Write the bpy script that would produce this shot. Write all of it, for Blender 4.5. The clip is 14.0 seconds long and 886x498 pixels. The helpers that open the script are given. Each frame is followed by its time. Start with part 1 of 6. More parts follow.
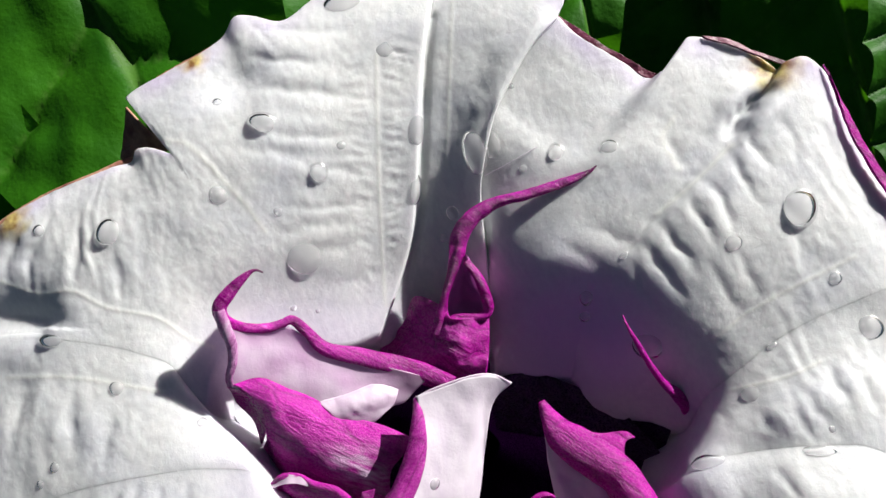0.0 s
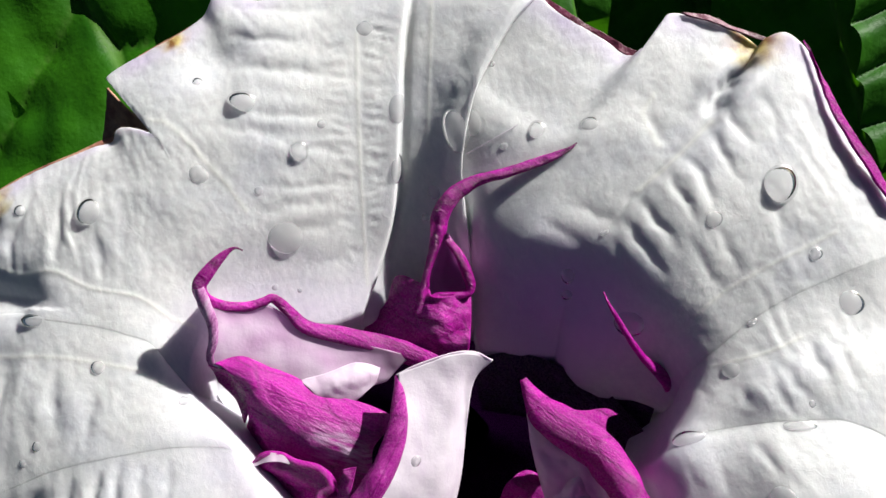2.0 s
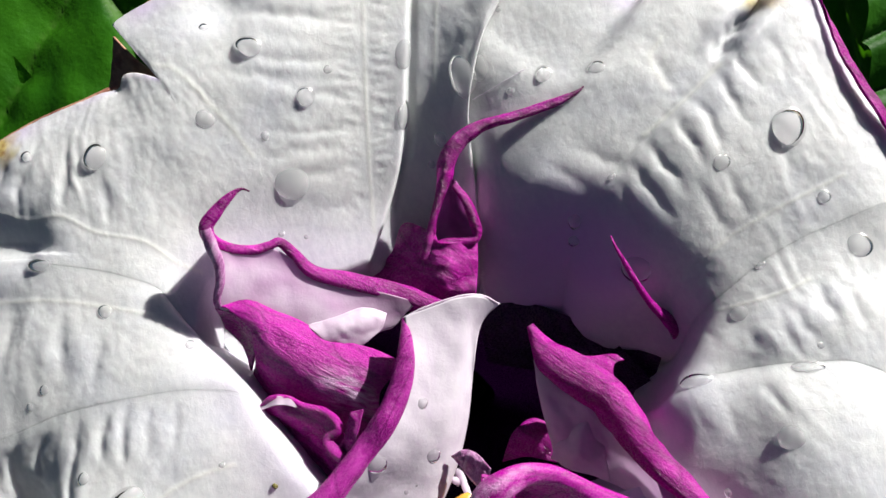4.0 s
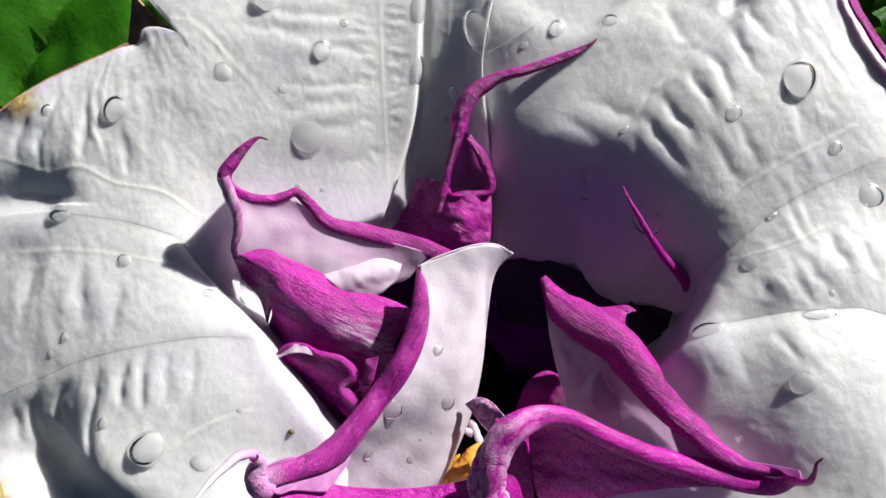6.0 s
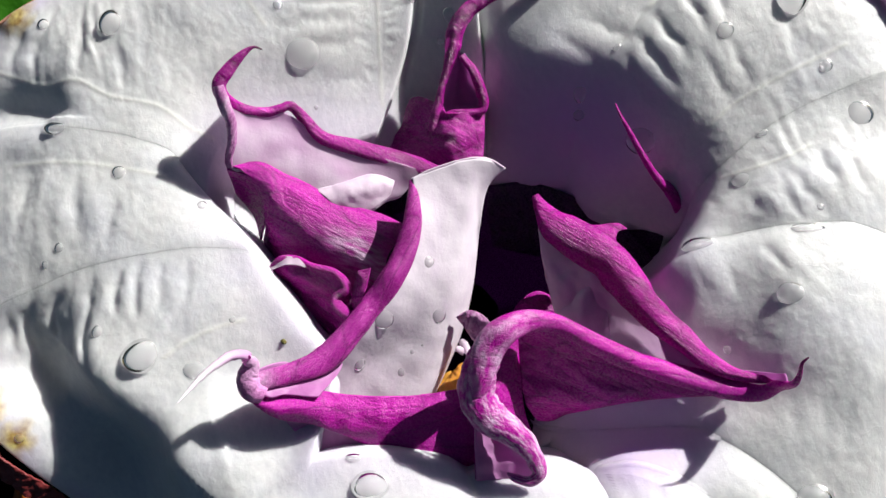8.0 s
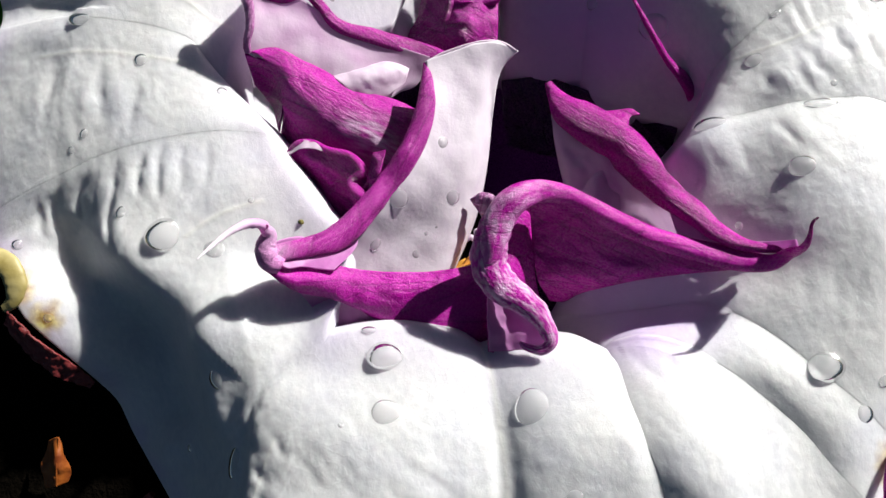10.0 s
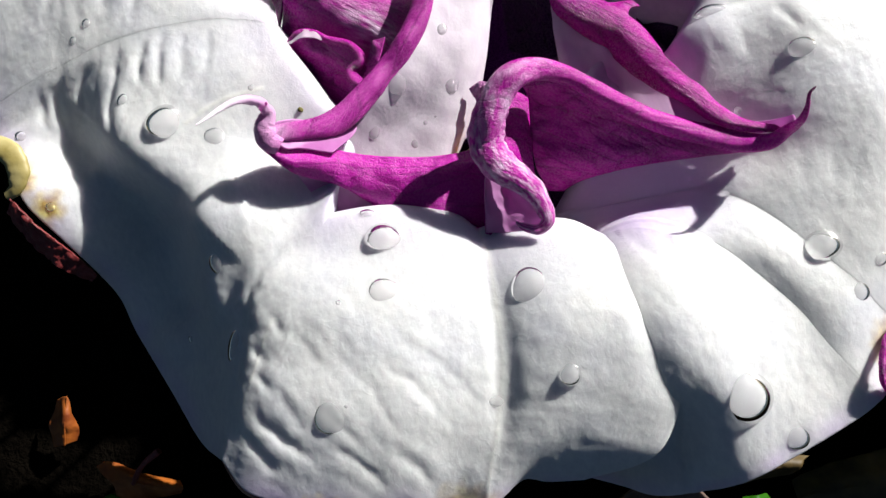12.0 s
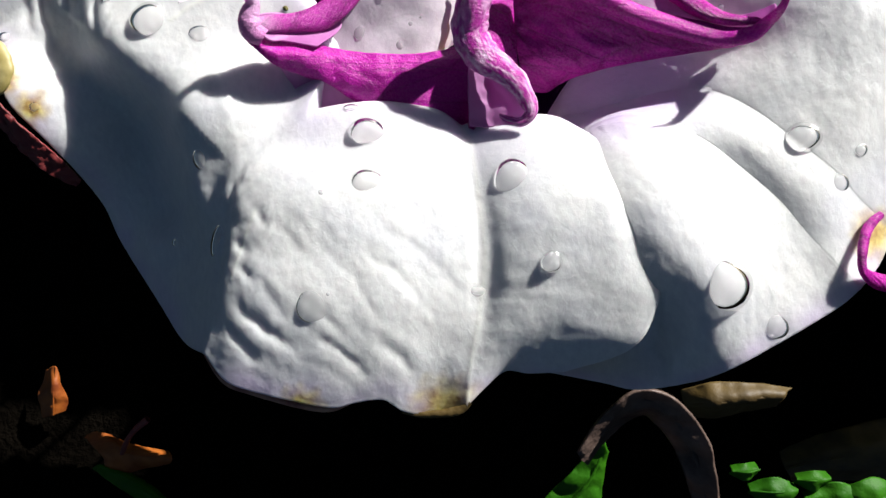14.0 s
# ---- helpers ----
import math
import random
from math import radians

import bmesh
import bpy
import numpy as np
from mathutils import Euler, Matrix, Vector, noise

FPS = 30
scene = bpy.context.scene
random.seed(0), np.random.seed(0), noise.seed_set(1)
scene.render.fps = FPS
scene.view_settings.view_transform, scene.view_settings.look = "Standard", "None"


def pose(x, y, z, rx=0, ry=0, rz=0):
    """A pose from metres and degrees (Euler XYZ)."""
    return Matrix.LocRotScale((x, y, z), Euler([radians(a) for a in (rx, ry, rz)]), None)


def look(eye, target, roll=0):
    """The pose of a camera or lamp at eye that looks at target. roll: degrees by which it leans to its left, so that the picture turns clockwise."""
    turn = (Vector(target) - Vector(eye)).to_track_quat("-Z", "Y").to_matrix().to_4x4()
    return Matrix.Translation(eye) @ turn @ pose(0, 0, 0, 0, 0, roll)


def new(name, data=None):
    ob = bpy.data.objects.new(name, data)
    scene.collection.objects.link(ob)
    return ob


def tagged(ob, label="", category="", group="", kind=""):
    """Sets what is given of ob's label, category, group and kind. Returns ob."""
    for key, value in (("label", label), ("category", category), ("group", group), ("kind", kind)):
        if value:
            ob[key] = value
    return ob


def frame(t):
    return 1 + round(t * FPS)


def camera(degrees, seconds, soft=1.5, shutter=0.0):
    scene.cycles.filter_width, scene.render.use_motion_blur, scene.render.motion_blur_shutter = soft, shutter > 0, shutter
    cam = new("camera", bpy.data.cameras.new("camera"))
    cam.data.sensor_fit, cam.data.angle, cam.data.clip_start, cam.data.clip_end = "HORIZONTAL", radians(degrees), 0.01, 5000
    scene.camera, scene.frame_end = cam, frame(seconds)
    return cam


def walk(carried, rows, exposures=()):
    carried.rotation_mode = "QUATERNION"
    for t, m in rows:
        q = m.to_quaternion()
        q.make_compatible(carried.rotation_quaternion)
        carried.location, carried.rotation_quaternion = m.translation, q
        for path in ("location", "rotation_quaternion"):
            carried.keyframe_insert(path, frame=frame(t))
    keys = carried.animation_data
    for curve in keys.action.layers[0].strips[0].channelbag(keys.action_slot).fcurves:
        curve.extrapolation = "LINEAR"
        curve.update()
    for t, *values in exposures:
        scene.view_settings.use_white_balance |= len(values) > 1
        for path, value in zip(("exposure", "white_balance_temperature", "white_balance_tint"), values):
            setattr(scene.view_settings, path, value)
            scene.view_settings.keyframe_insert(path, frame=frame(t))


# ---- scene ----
cam = camera(60.0, 14.0, soft=1.5)
# seconds, place in metres, turn in degrees
ROWS = [
    (0.0, -0.00118, 0.02547, 0.40574, 6.70, 1.20, -0.20),
    (0.5, -0.00076, 0.02525, 0.40584, 6.56, 1.17, -0.24),
    (1.0, -0.00043, 0.02491, 0.40583, 6.38, 1.15, -0.34),
    (1.5, 0.00050, 0.02400, 0.40549, 6.45, 1.13, -0.41),
    (2.0, 0.00154, 0.02303, 0.40540, 6.36, 1.27, -0.48),
    (2.5, 0.00219, 0.02175, 0.40532, 6.41, 1.49, -0.54),
    (5.0, 0.00008, 0.01169, 0.40387, 6.20, 1.60, -0.47),
    (5.5, -0.00014, 0.01039, 0.40381, 6.19, 1.79, -0.42),
    (6.0, -0.00032, 0.00844, 0.40497, 6.33, 1.90, -0.36),
    (6.5, 0.00025, 0.00568, 0.40458, 6.31, 1.92, -0.25),
    (7.0, 0.00083, 0.00297, 0.40461, 6.08, 1.80, -0.15),
    (7.5, 0.00094, 0.00102, 0.40470, 6.01, 1.74, -0.03),
    (8.0, 0.00047, -0.00280, 0.40455, 5.95, 1.72, 0.13),
    (10.5, 0.00242, -0.02173, 0.40481, 4.64, 3.92, 0.19),
    (11.0, 0.00270, -0.02540, 0.40427, 4.17, 4.02, 0.26),
    (11.5, 0.00308, -0.02842, 0.40422, 4.28, 4.08, 0.39),
    (12.0, 0.00345, -0.03236, 0.40393, 4.50, 4.14, 0.54),
    (12.5, 0.00378, -0.03590, 0.40392, 4.63, 4.06, 0.65),
    (13.0, 0.00329, -0.03995, 0.40377, 4.78, 3.61, 0.76),
    (13.5, 0.00358, -0.04304, 0.40351, 4.75, 3.50, 0.87),
    (14.0, 0.00505, -0.04636, 0.40298, 4.48, 3.66, 0.94),
]
walk(cam, [(t, pose(x, y, z, rx, ry, rz)) for t, x, y, z, rx, ry, rz in ROWS], exposures=[(0, 0.88), (5, 0.86), (8, 0.85), (11, 0.92), (12.5, 0.99), (13.2, 1.03), (14, 1.12)])

# ---- light: low clear sun, blue sky ----
SUN_TURN, SUN_UP = 42.0, 22.5
world = bpy.data.worlds.new("sky")
scene.world = world
world.use_nodes = True
sky = world.node_tree.nodes.new("ShaderNodeTexSky")
sky.sky_type, sky.sun_disc = "NISHITA", False
sky.ozone_density = 3.0
sky.sun_elevation, sky.sun_rotation = radians(SUN_UP), radians(SUN_TURN)
background = world.node_tree.nodes["Background"]
background.inputs["Strength"].default_value = 0.015
world.node_tree.links.new(sky.outputs[0], background.inputs["Color"])
sun_way = Vector((math.sin(radians(SUN_TURN)) * math.cos(radians(SUN_UP)), math.cos(radians(SUN_TURN)) * math.cos(radians(SUN_UP)), math.sin(radians(SUN_UP))))
sun = new("sun", bpy.data.lights.new("sun", "SUN"))
sun.data.energy, sun.data.angle, sun.data.color = 5.0, radians(0.53), (1.0, 0.97, 0.93)
sun.matrix_world = look(sun_way * 3, (0, 0, 0))


# ---- materials ----
class Nodes:
    """A node material and short ways to add nodes to it. Coordinates are metres of the place."""

    def __init__(self, name):
        self.mat = bpy.data.materials.new(name)
        self.mat.use_nodes = True
        self.tree = self.mat.node_tree
        self.shader = self.tree.nodes["Principled BSDF"]
        self.out = self.tree.nodes["Material Output"]
        self.coord = self.add("ShaderNodeTexCoord").outputs["Object"]

    def add(self, kind, **sets):
        node = self.tree.nodes.new(kind)
        for key, value in sets.items():
            node.inputs[key.replace("_", " ")].default_value = value
        return node

    def link(self, a, b):
        self.tree.links.new(a, b)

    def stretched(self, scale, turn=0.0):
        node = self.add("ShaderNodeMapping", Scale=tuple(1 / v for v in scale), Rotation=(0, 0, radians(turn)))
        node.vector_type = "TEXTURE"
        self.link(self.coord, node.inputs["Vector"])
        return node.outputs[0]

    def noise(self, scale, detail=4.0, rough=0.55, coord=None, bend=0.0):
        node = self.add("ShaderNodeTexNoise", Scale=scale, Detail=detail, Roughness=rough, Distortion=bend)
        self.link(coord or self.coord, node.inputs["Vector"])
        return node.outputs["Fac"]

    def ramp(self, fac, stops):
        node = self.add("ShaderNodeValToRGB")
        while len(node.color_ramp.elements) < len(stops):
            node.color_ramp.elements.new(0.5)
        for element, (place, colour) in zip(node.color_ramp.elements, stops):
            element.position, element.color = place, (*colour, 1) if len(colour) == 3 else colour
        self.link(fac, node.inputs["Fac"])
        return node.outputs["Color"]

    def mix(self, fac, a, b, how="MIX"):
        node = self.tree.nodes.new("ShaderNodeMix")
        node.data_type, node.blend_type = "RGBA", how
        for value, socket in ((fac, node.inputs["Factor"]), (a, node.inputs["A"]), (b, node.inputs["B"])):
            socket = next(s for s in node.inputs if s.name == socket.name and s.type == ("VALUE" if socket.name == "Factor" else "RGBA"))
            if hasattr(value, "links"):
                self.link(value, socket)
            else:
                socket.default_value = value if isinstance(value, float) else (*value, 1)
        return next(s for s in node.outputs if s.type == "RGBA")

    def mask(self, name):
        node = self.tree.nodes.new("ShaderNodeAttribute")
        node.attribute_name = name
        return node.outputs["Fac"]

    def bump(self, height, depth, strength=1.0, under=None):
        node = self.add("ShaderNodeBump", Strength=strength, Distance=depth)
        self.link(height, node.inputs["Height"])
        if under:
            self.link(under, node.inputs["Normal"])
        return node.outputs[0]

    def finish(self, colour, rough=0.5, normal=None, thin=0.0, thin_colour=None, **sets):
        """Links the shader; thin is the share of light that passes through a sheet."""
        if hasattr(colour, "links"):
            self.link(colour, self.shader.inputs["Base Color"])
        else:
            self.shader.inputs["Base Color"].default_value = (*colour, 1)
        if hasattr(rough, "links"):
            self.link(rough, self.shader.inputs["Roughness"])
        else:
            self.shader.inputs["Roughness"].default_value = rough
        for key, value in sets.items():
            self.shader.inputs[key.replace("_", " ")].default_value = value
        if normal:
            self.link(normal, self.shader.inputs["Normal"])
        if thin:
            through_light, both = self.add("ShaderNodeBsdfTranslucent"), self.add("ShaderNodeMixShader", Fac=thin)
            source = thin_colour if thin_colour is not None else colour
            if hasattr(source, "links"):
                self.link(source, through_light.inputs["Color"])
            else:
                through_light.inputs["Color"].default_value = (*source, 1)
            if normal:
                self.link(normal, through_light.inputs["Normal"])
            self.link(self.shader.outputs[0], both.inputs[1])
            self.link(through_light.outputs[0], both.inputs[2])
            self.link(both.outputs[0], self.out.inputs["Surface"])
        return self.mat


def white_petal():
    n = Nodes("white petal")
    blotch = n.ramp(n.noise(90, 4), [(0.32, (0.58, 0.59, 0.63)), (0.5, (0.645, 0.655, 0.65)), (0.68, (0.685, 0.685, 0.665))])
    fibre = n.noise(1100, 5, 0.65, n.stretched((1, 0.5, 1), 20))
    base = n.mix(0.42, blotch, n.ramp(fibre, [(0.3, (0.52, 0.53, 0.56)), (0.7, (0.80, 0.80, 0.79))]))
    # lilac mask: the rim's own colour, and shade tinted into throat hollows
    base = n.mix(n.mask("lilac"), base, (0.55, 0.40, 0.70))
    base = n.mix(n.mask("brown"), base, n.ramp(n.noise(500, 4), [(0.35, (0.26, 0.12, 0.03)), (0.65, (0.74, 0.62, 0.24))]))
    base = n.mix(n.mask("vein"), base, (0.80, 0.80, 0.74))
    grain = n.bump(n.noise(3800, 3, 0.8), 0.00007, 0.38)
    mid = n.bump(n.noise(900, 5, 0.6, None, 0.9), 0.0002, 0.13, grain)
    wander = n.add("ShaderNodeVectorMath")
    wander.operation = "MULTIPLY_ADD"
    drift = n.add("ShaderNodeTexNoise", Scale=260.0, Detail=2.0)
    n.link(n.coord, drift.inputs["Vector"])
    n.link(drift.outputs["Color"], wander.inputs[0])
    wander.inputs[1].default_value = (0.006, 0.006, 0.006)
    n.link(n.coord, wander.inputs[2])
    net = n.add("ShaderNodeTexVoronoi", Scale=210.0)
    net.feature = "DISTANCE_TO_EDGE"
    n.link(wander.outputs[0], net.inputs["Vector"])
    thread = n.ramp(net.outputs["Distance"], [(0.0, (1, 1, 1)), (0.045, (0.0, 0.0, 0.0))])
    faint = n.mix(n.ramp(n.noise(120, 2), [(0.45, (0, 0, 0)), (0.6, (1, 1, 1))]), (0.0, 0.0, 0.0), thread)
    veins = n.bump(faint, 0.00004, 0.25, mid)
    folds = n.bump(n.noise(420, 4, 0.6, n.stretched((1, 0.6, 1), -35), 1.2), 0.0005, 0.08, n.bump(fibre, 0.00012, 0.5, veins))
    gloss = n.ramp(n.noise(2600, 3, 0.7), [(0.35, (0.32, 0.32, 0.32)), (0.65, (0.55, 0.55, 0.55))])
    n.finish(base, gloss, folds, 0.05, Specular_IOR_Level=0.32, Subsurface_Weight=0.8, Subsurface_Scale=0.0022, Coat_Weight=0.45, Coat_Roughness=0.3, Coat_IOR=1.4, Sheen_Weight=0.1, Sheen_Roughness=0.4)
    sparkle = n.bump(n.noise(2400, 4, 0.8), 0.00022, 0.9, n.bump(fibre, 0.0002, 0.8))
    n.link(sparkle, n.shader.inputs["Coat Normal"])
    n.shader.inputs["Subsurface Radius"].default_value = (1.0, 0.9, 0.95)
    return n.mat


def purple_petal(name, deep, pale, amount, turn=30, fibre=1.0, through_colour=(0.75, 0.02, 0.52)):
    n = Nodes(name)
    streak = n.noise(420, 8, 0.74, n.stretched((1, 0.10, 0.35), turn), 1.6)
    patch = n.noise(150, 4, 0.6, n.stretched((1, 0.4, 0.8), turn), 0.8)
    speck = n.noise(3400, 3, 0.75)
    both = n.mix(0.18, streak, patch)
    # the ramp's palest stop paints whitish sheen streaks into the colour
    colour = n.ramp(both, [(0.34, tuple(0.75 * c for c in deep)), (0.50, tuple(0.6 * a + 0.4 * b for a, b in zip(deep, pale))), (0.62, tuple(0.82 * c for c in pale)), (0.76, tuple(0.78 * c + 0.22 * g for c, g in zip(pale, (0.86, 0.55, 0.82))))])
    colour = n.mix(amount, deep, colour)
    # pale dots mixed into the colour as the petal's fine sparkle
    bright = tuple(min(1, 0.08 + 1.05 * c) for c in pale)
    colour = n.mix(n.ramp(speck, [(0.54, (0, 0, 0)), (0.72, (0.24, 0.24, 0.24))]), colour, bright)
    net = n.add("ShaderNodeTexVoronoi", Scale=300.0)
    net.feature = "DISTANCE_TO_EDGE"
    n.link(n.stretched((1, 0.3, 0.6), turn + 8), net.inputs["Vector"])
    thread = n.ramp(net.outputs["Distance"], [(0.0, (0.55, 0.55, 0.55)), (0.05, (0, 0, 0))])
    colour = n.mix(thread, colour, tuple(0.45 * c for c in deep))
    colour = n.mix(n.mask("lilac"), colour, (0.80, 0.62, 0.82))
    colour = n.mix(n.mask("brown"), colour, (0.05, 0.015, 0.03))
    fine = n.bump(speck, 0.00018, 0.9)
    lines = n.bump(streak, 0.0006, 0.75 * fibre, fine)
    sunk = n.bump(thread, -0.00012, 0.4, lines)
    crumple = n.bump(n.noise(260, 3, 0.55, n.stretched((1, 0.45, 0.8), turn), 1.2), 0.0009, 0.22 + 0.25 * fibre, sunk)
    shine = n.ramp(speck, [(0.4, (0.22, 0.22, 0.22)), (0.65, (0.40, 0.40, 0.40))])
    return n.finish(colour, shine, crumple, 0.16, through_colour, Specular_IOR_Level=0.45)


WHITE = white_petal()
PURPLE = purple_petal("purple petal", (0.20, 0.0, 0.14), (0.66, 0.008, 0.46), 0.95, 55)
PURPLE_SIDE = purple_petal("purple petal, streaked", (0.24, 0.0, 0.165), (0.72, 0.02, 0.51), 1.0, 62)
PURPLE_LIP = purple_petal("purple lip", (0.38, 0.0, 0.27), (0.74, 0.012, 0.52), 0.6, 84, 0.5)
PURPLE_STRAP = purple_petal("purple strap side", (0.26, 0.002, 0.19), (0.62, 0.05, 0.46), 0.95, -38)
FROSTED = purple_petal("frosted purple petal", (0.42, 0.012, 0.32), (0.88, 0.66, 0.86), 1.0, -20, 1.0, (0.5, 0.2, 0.48))


# purple darkened almost to black, which puts the throat's shade into the colour
PURPLE_SHADE = purple_petal("purple with throat shade", (0.02, 0.0005, 0.03), (0.07, 0.003, 0.10), 0.8, 30, 1.0, (0.015, 0.001, 0.025))


def lilac_petal(name="pale lilac petal", dark=(0.85, 0.68, 0.83), light=(0.94, 0.83, 0.92), thin=0.5):
    n = Nodes(name)
    base = n.ramp(n.noise(160, 4), [(0.3, dark), (0.7, light)])
    base = n.mix(0.3, base, n.ramp(n.noise(700, 5, 0.6, n.stretched((1, 0.2, 1), 15)), [(0.3, (0.58, 0.46, 0.64)), (0.7, (0.86, 0.80, 0.86))]))
    base = n.mix(n.mask("lilac"), base, (0.55, 0.16, 0.50))
    fine = n.bump(n.noise(1800, 4, 0.6), 0.00010, 0.4)
    return n.finish(base, 0.42, n.bump(n.noise(320, 3), 0.0002, 0.1, fine), thin, Specular_IOR_Level=0.4)


LILAC = lilac_petal()
WHITE_INNER = lilac_petal("white inner petal", (0.74, 0.67, 0.74), (0.82, 0.78, 0.82), 0.25)


def dull(name, dark, light, scale, rough=0.6, depth=0.0003, thin=0.0, **sets):
    n = Nodes(name)
    colour = n.ramp(n.noise(scale, 5, 0.6), [(0.3, dark), (0.7, light)])
    return n.finish(colour, rough, n.bump(n.noise(scale * 3, 4, 0.6), depth, 0.8), thin, **sets)


def leaf_green():
    n = Nodes("green leaf")
    colour = n.ramp(n.noise(60, 5, 0.6), [(0.3, (0.012, 0.075, 0.002)), (0.7, (0.034, 0.16, 0.005))])
    colour = n.mix(n.mask("vein"), colour, (0.09, 0.19, 0.035))
    fine = n.bump(n.noise(900, 5, 0.6), 0.00025, 0.6)
    return n.finish(colour, 0.52, n.bump(n.noise(130, 3), 0.0012, 0.5, fine), 0.25, (0.08, 0.32, 0.006), Specular_IOR_Level=0.16)


LEAF = leaf_green()
MAROON = dull("maroon rim", (0.07, 0.006, 0.02), (0.19, 0.025, 0.07), 400, 0.45)
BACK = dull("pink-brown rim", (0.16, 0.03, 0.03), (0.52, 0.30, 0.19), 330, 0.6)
STEM = dull("purple-green stem", (0.05, 0.05, 0.02), (0.10, 0.05, 0.08), 120)
# set far blacker than real soil, so shade is put into the colour
SOIL = dull("soil darkened for shade", (0.0012, 0.001, 0.0008), (0.004, 0.0032, 0.0024), 90, 1.0, 0.004, Specular_IOR_Level=0.0)
ANTHER = dull("orange anther", (0.62, 0.22, 0.02), (0.90, 0.46, 0.08), 500, 0.35, 0.00005)
DEAD = dull("orange dead leaf", (0.18, 0.035, 0.003), (0.42, 0.12, 0.012), 80, 0.6, 0.0006, 0.2)
BROWN = dull("yellow-brown leaf", (0.03, 0.018, 0.006), (0.11, 0.07, 0.015), 60, 0.6, 0.0006, 0.2)
WILTED = dull("wilted petal", (0.05, 0.03, 0.025), (0.20, 0.14, 0.115), 150, 0.45, 0.0006, 0.35)
RED = dull("dark red stalk", (0.08, 0.006, 0.008), (0.20, 0.025, 0.025), 300)
YELLOW = dull("yellow withered rim", (0.24, 0.19, 0.05), (0.46, 0.40, 0.19), 160, 0.5, 0.0001)
SPECK = dull("olive speck", (0.08, 0.07, 0.01), (0.16, 0.14, 0.03), 900)


def water():
    n = Nodes("water")
    bend, clear, gloss, caustic = n.add("ShaderNodeBsdfRefraction", Roughness=0.0, IOR=1.333), n.add("ShaderNodeBsdfTransparent"), n.add("ShaderNodeBsdfGlossy", Roughness=0.03), n.add("ShaderNodeBsdfTranslucent")
    inner, lit, outer, edge = n.add("ShaderNodeMixShader", Fac=0.58), n.add("ShaderNodeMixShader", Fac=0.32), n.add("ShaderNodeMixShader"), n.add("ShaderNodeFresnel", IOR=1.333)
    # white translucent share stands in for sunlight focused through the clear drop
    caustic.inputs["Color"].default_value = (1, 1, 1, 1)
    n.link(bend.outputs[0], inner.inputs[1])
    n.link(clear.outputs[0], inner.inputs[2])
    n.link(inner.outputs[0], lit.inputs[1])
    n.link(caustic.outputs[0], lit.inputs[2])
    n.link(edge.outputs[0], outer.inputs["Fac"])
    n.link(lit.outputs[0], outer.inputs[1])
    n.link(gloss.outputs[0], outer.inputs[2])
    n.link(outer.outputs[0], n.out.inputs["Surface"])
    return n.mat


WATER = water()


# ---- shape tools; lengths below are millimetres over the flower's plane, which lies 0.3 m above the soil ----
PLANE = 0.300


def spline(points, n, closed=False):
    """n points evenly spaced along a smooth curve through the given ones."""
    p = np.array(points, float)
    p = np.vstack([2 * p[0] - p[1], p, 2 * p[-1] - p[-2]])
    fine = []
    for a, b, c, d in zip(p[:-3], p[1:-2], p[2:-1], p[3:]):
        s = np.linspace(0, 1, 24, endpoint=False)[:, None]
        fine.append(0.5 * (2 * b + (c - a) * s + (2 * a - 5 * b + 4 * c - d) * s**2 + (3 * b - a - 3 * c + d) * s**3))
    fine = np.vstack([*fine, p[-2:-1]])
    run = np.r_[0, np.cumsum(np.linalg.norm(np.diff(fine[:, :3], axis=0), axis=1))]
    at = np.linspace(0, run[-1], n)
    return np.stack([np.interp(at, run, column) for column in fine.T], 1)


def grad_noise(x, y, seed=0):
    """Smooth noise in -1..1 over the plane, one cell a unit."""
    xi, yi = np.floor(x).astype(np.int64), np.floor(y).astype(np.int64)
    fx, fy = x - xi, y - yi

    def corner(i, j):
        h = ((xi + i) * 374761393 + (yi + j) * 668265263 + seed * 69069) & 0x7FFFFFFF
        h = ((h ^ (h >> 13)) * 1274126177) & 0x7FFFFFFF
        a = (h & 0xFFFF) / 65536 * 2 * np.pi
        return np.cos(a) * (fx - i) + np.sin(a) * (fy - j)

    u, v = fx**3 * (fx * (6 * fx - 15) + 10), fy**3 * (fy * (6 * fy - 15) + 10)
    return 1.5 * ((corner(0, 0) * (1 - u) + corner(1, 0) * u) * (1 - v) + (corner(0, 1) * (1 - u) + corner(1, 1) * u) * v)


def distance_to(curve, x, y):
    """Distance in the plane to a curve of closely spaced points."""
    best = np.full(x.shape, 1e9)
    for px, py in curve[:, :2]:
        np.minimum(best, (x - px) ** 2 + (y - py) ** 2, out=best)
    return np.sqrt(best)


def grid_mesh(name, grid, material, masks=None):
    """A mesh of quads over an (m, n, 3) grid of millimetres."""
    m, n = grid.shape[:2]
    index = np.arange(m * n).reshape(m, n)
    quads = np.stack([index[:-1, :-1], index[:-1, 1:], index[1:, 1:], index[1:, :-1]], -1).reshape(-1, 4)
    mesh = bpy.data.meshes.new(name)
    places = grid.reshape(-1, 3) / 1000 + (0, 0, PLANE)
    mesh.from_pydata(places.tolist(), [], quads.tolist())
    for key, values in (masks or {}).items():
        layer = mesh.attributes.new(key, "FLOAT", "POINT")
        layer.data.foreach_set("value", np.clip(values, 0, 1).astype(np.float32).ravel())
    mesh.polygons.foreach_set("use_smooth", [True] * len(mesh.polygons))
    mesh.materials.append(material)
    mesh.update()
    return mesh


def part(name, mesh, parent, label=""):
    ob = new(name, mesh)
    if parent is not None:
        ob.parent = parent
    return tagged(ob, label)


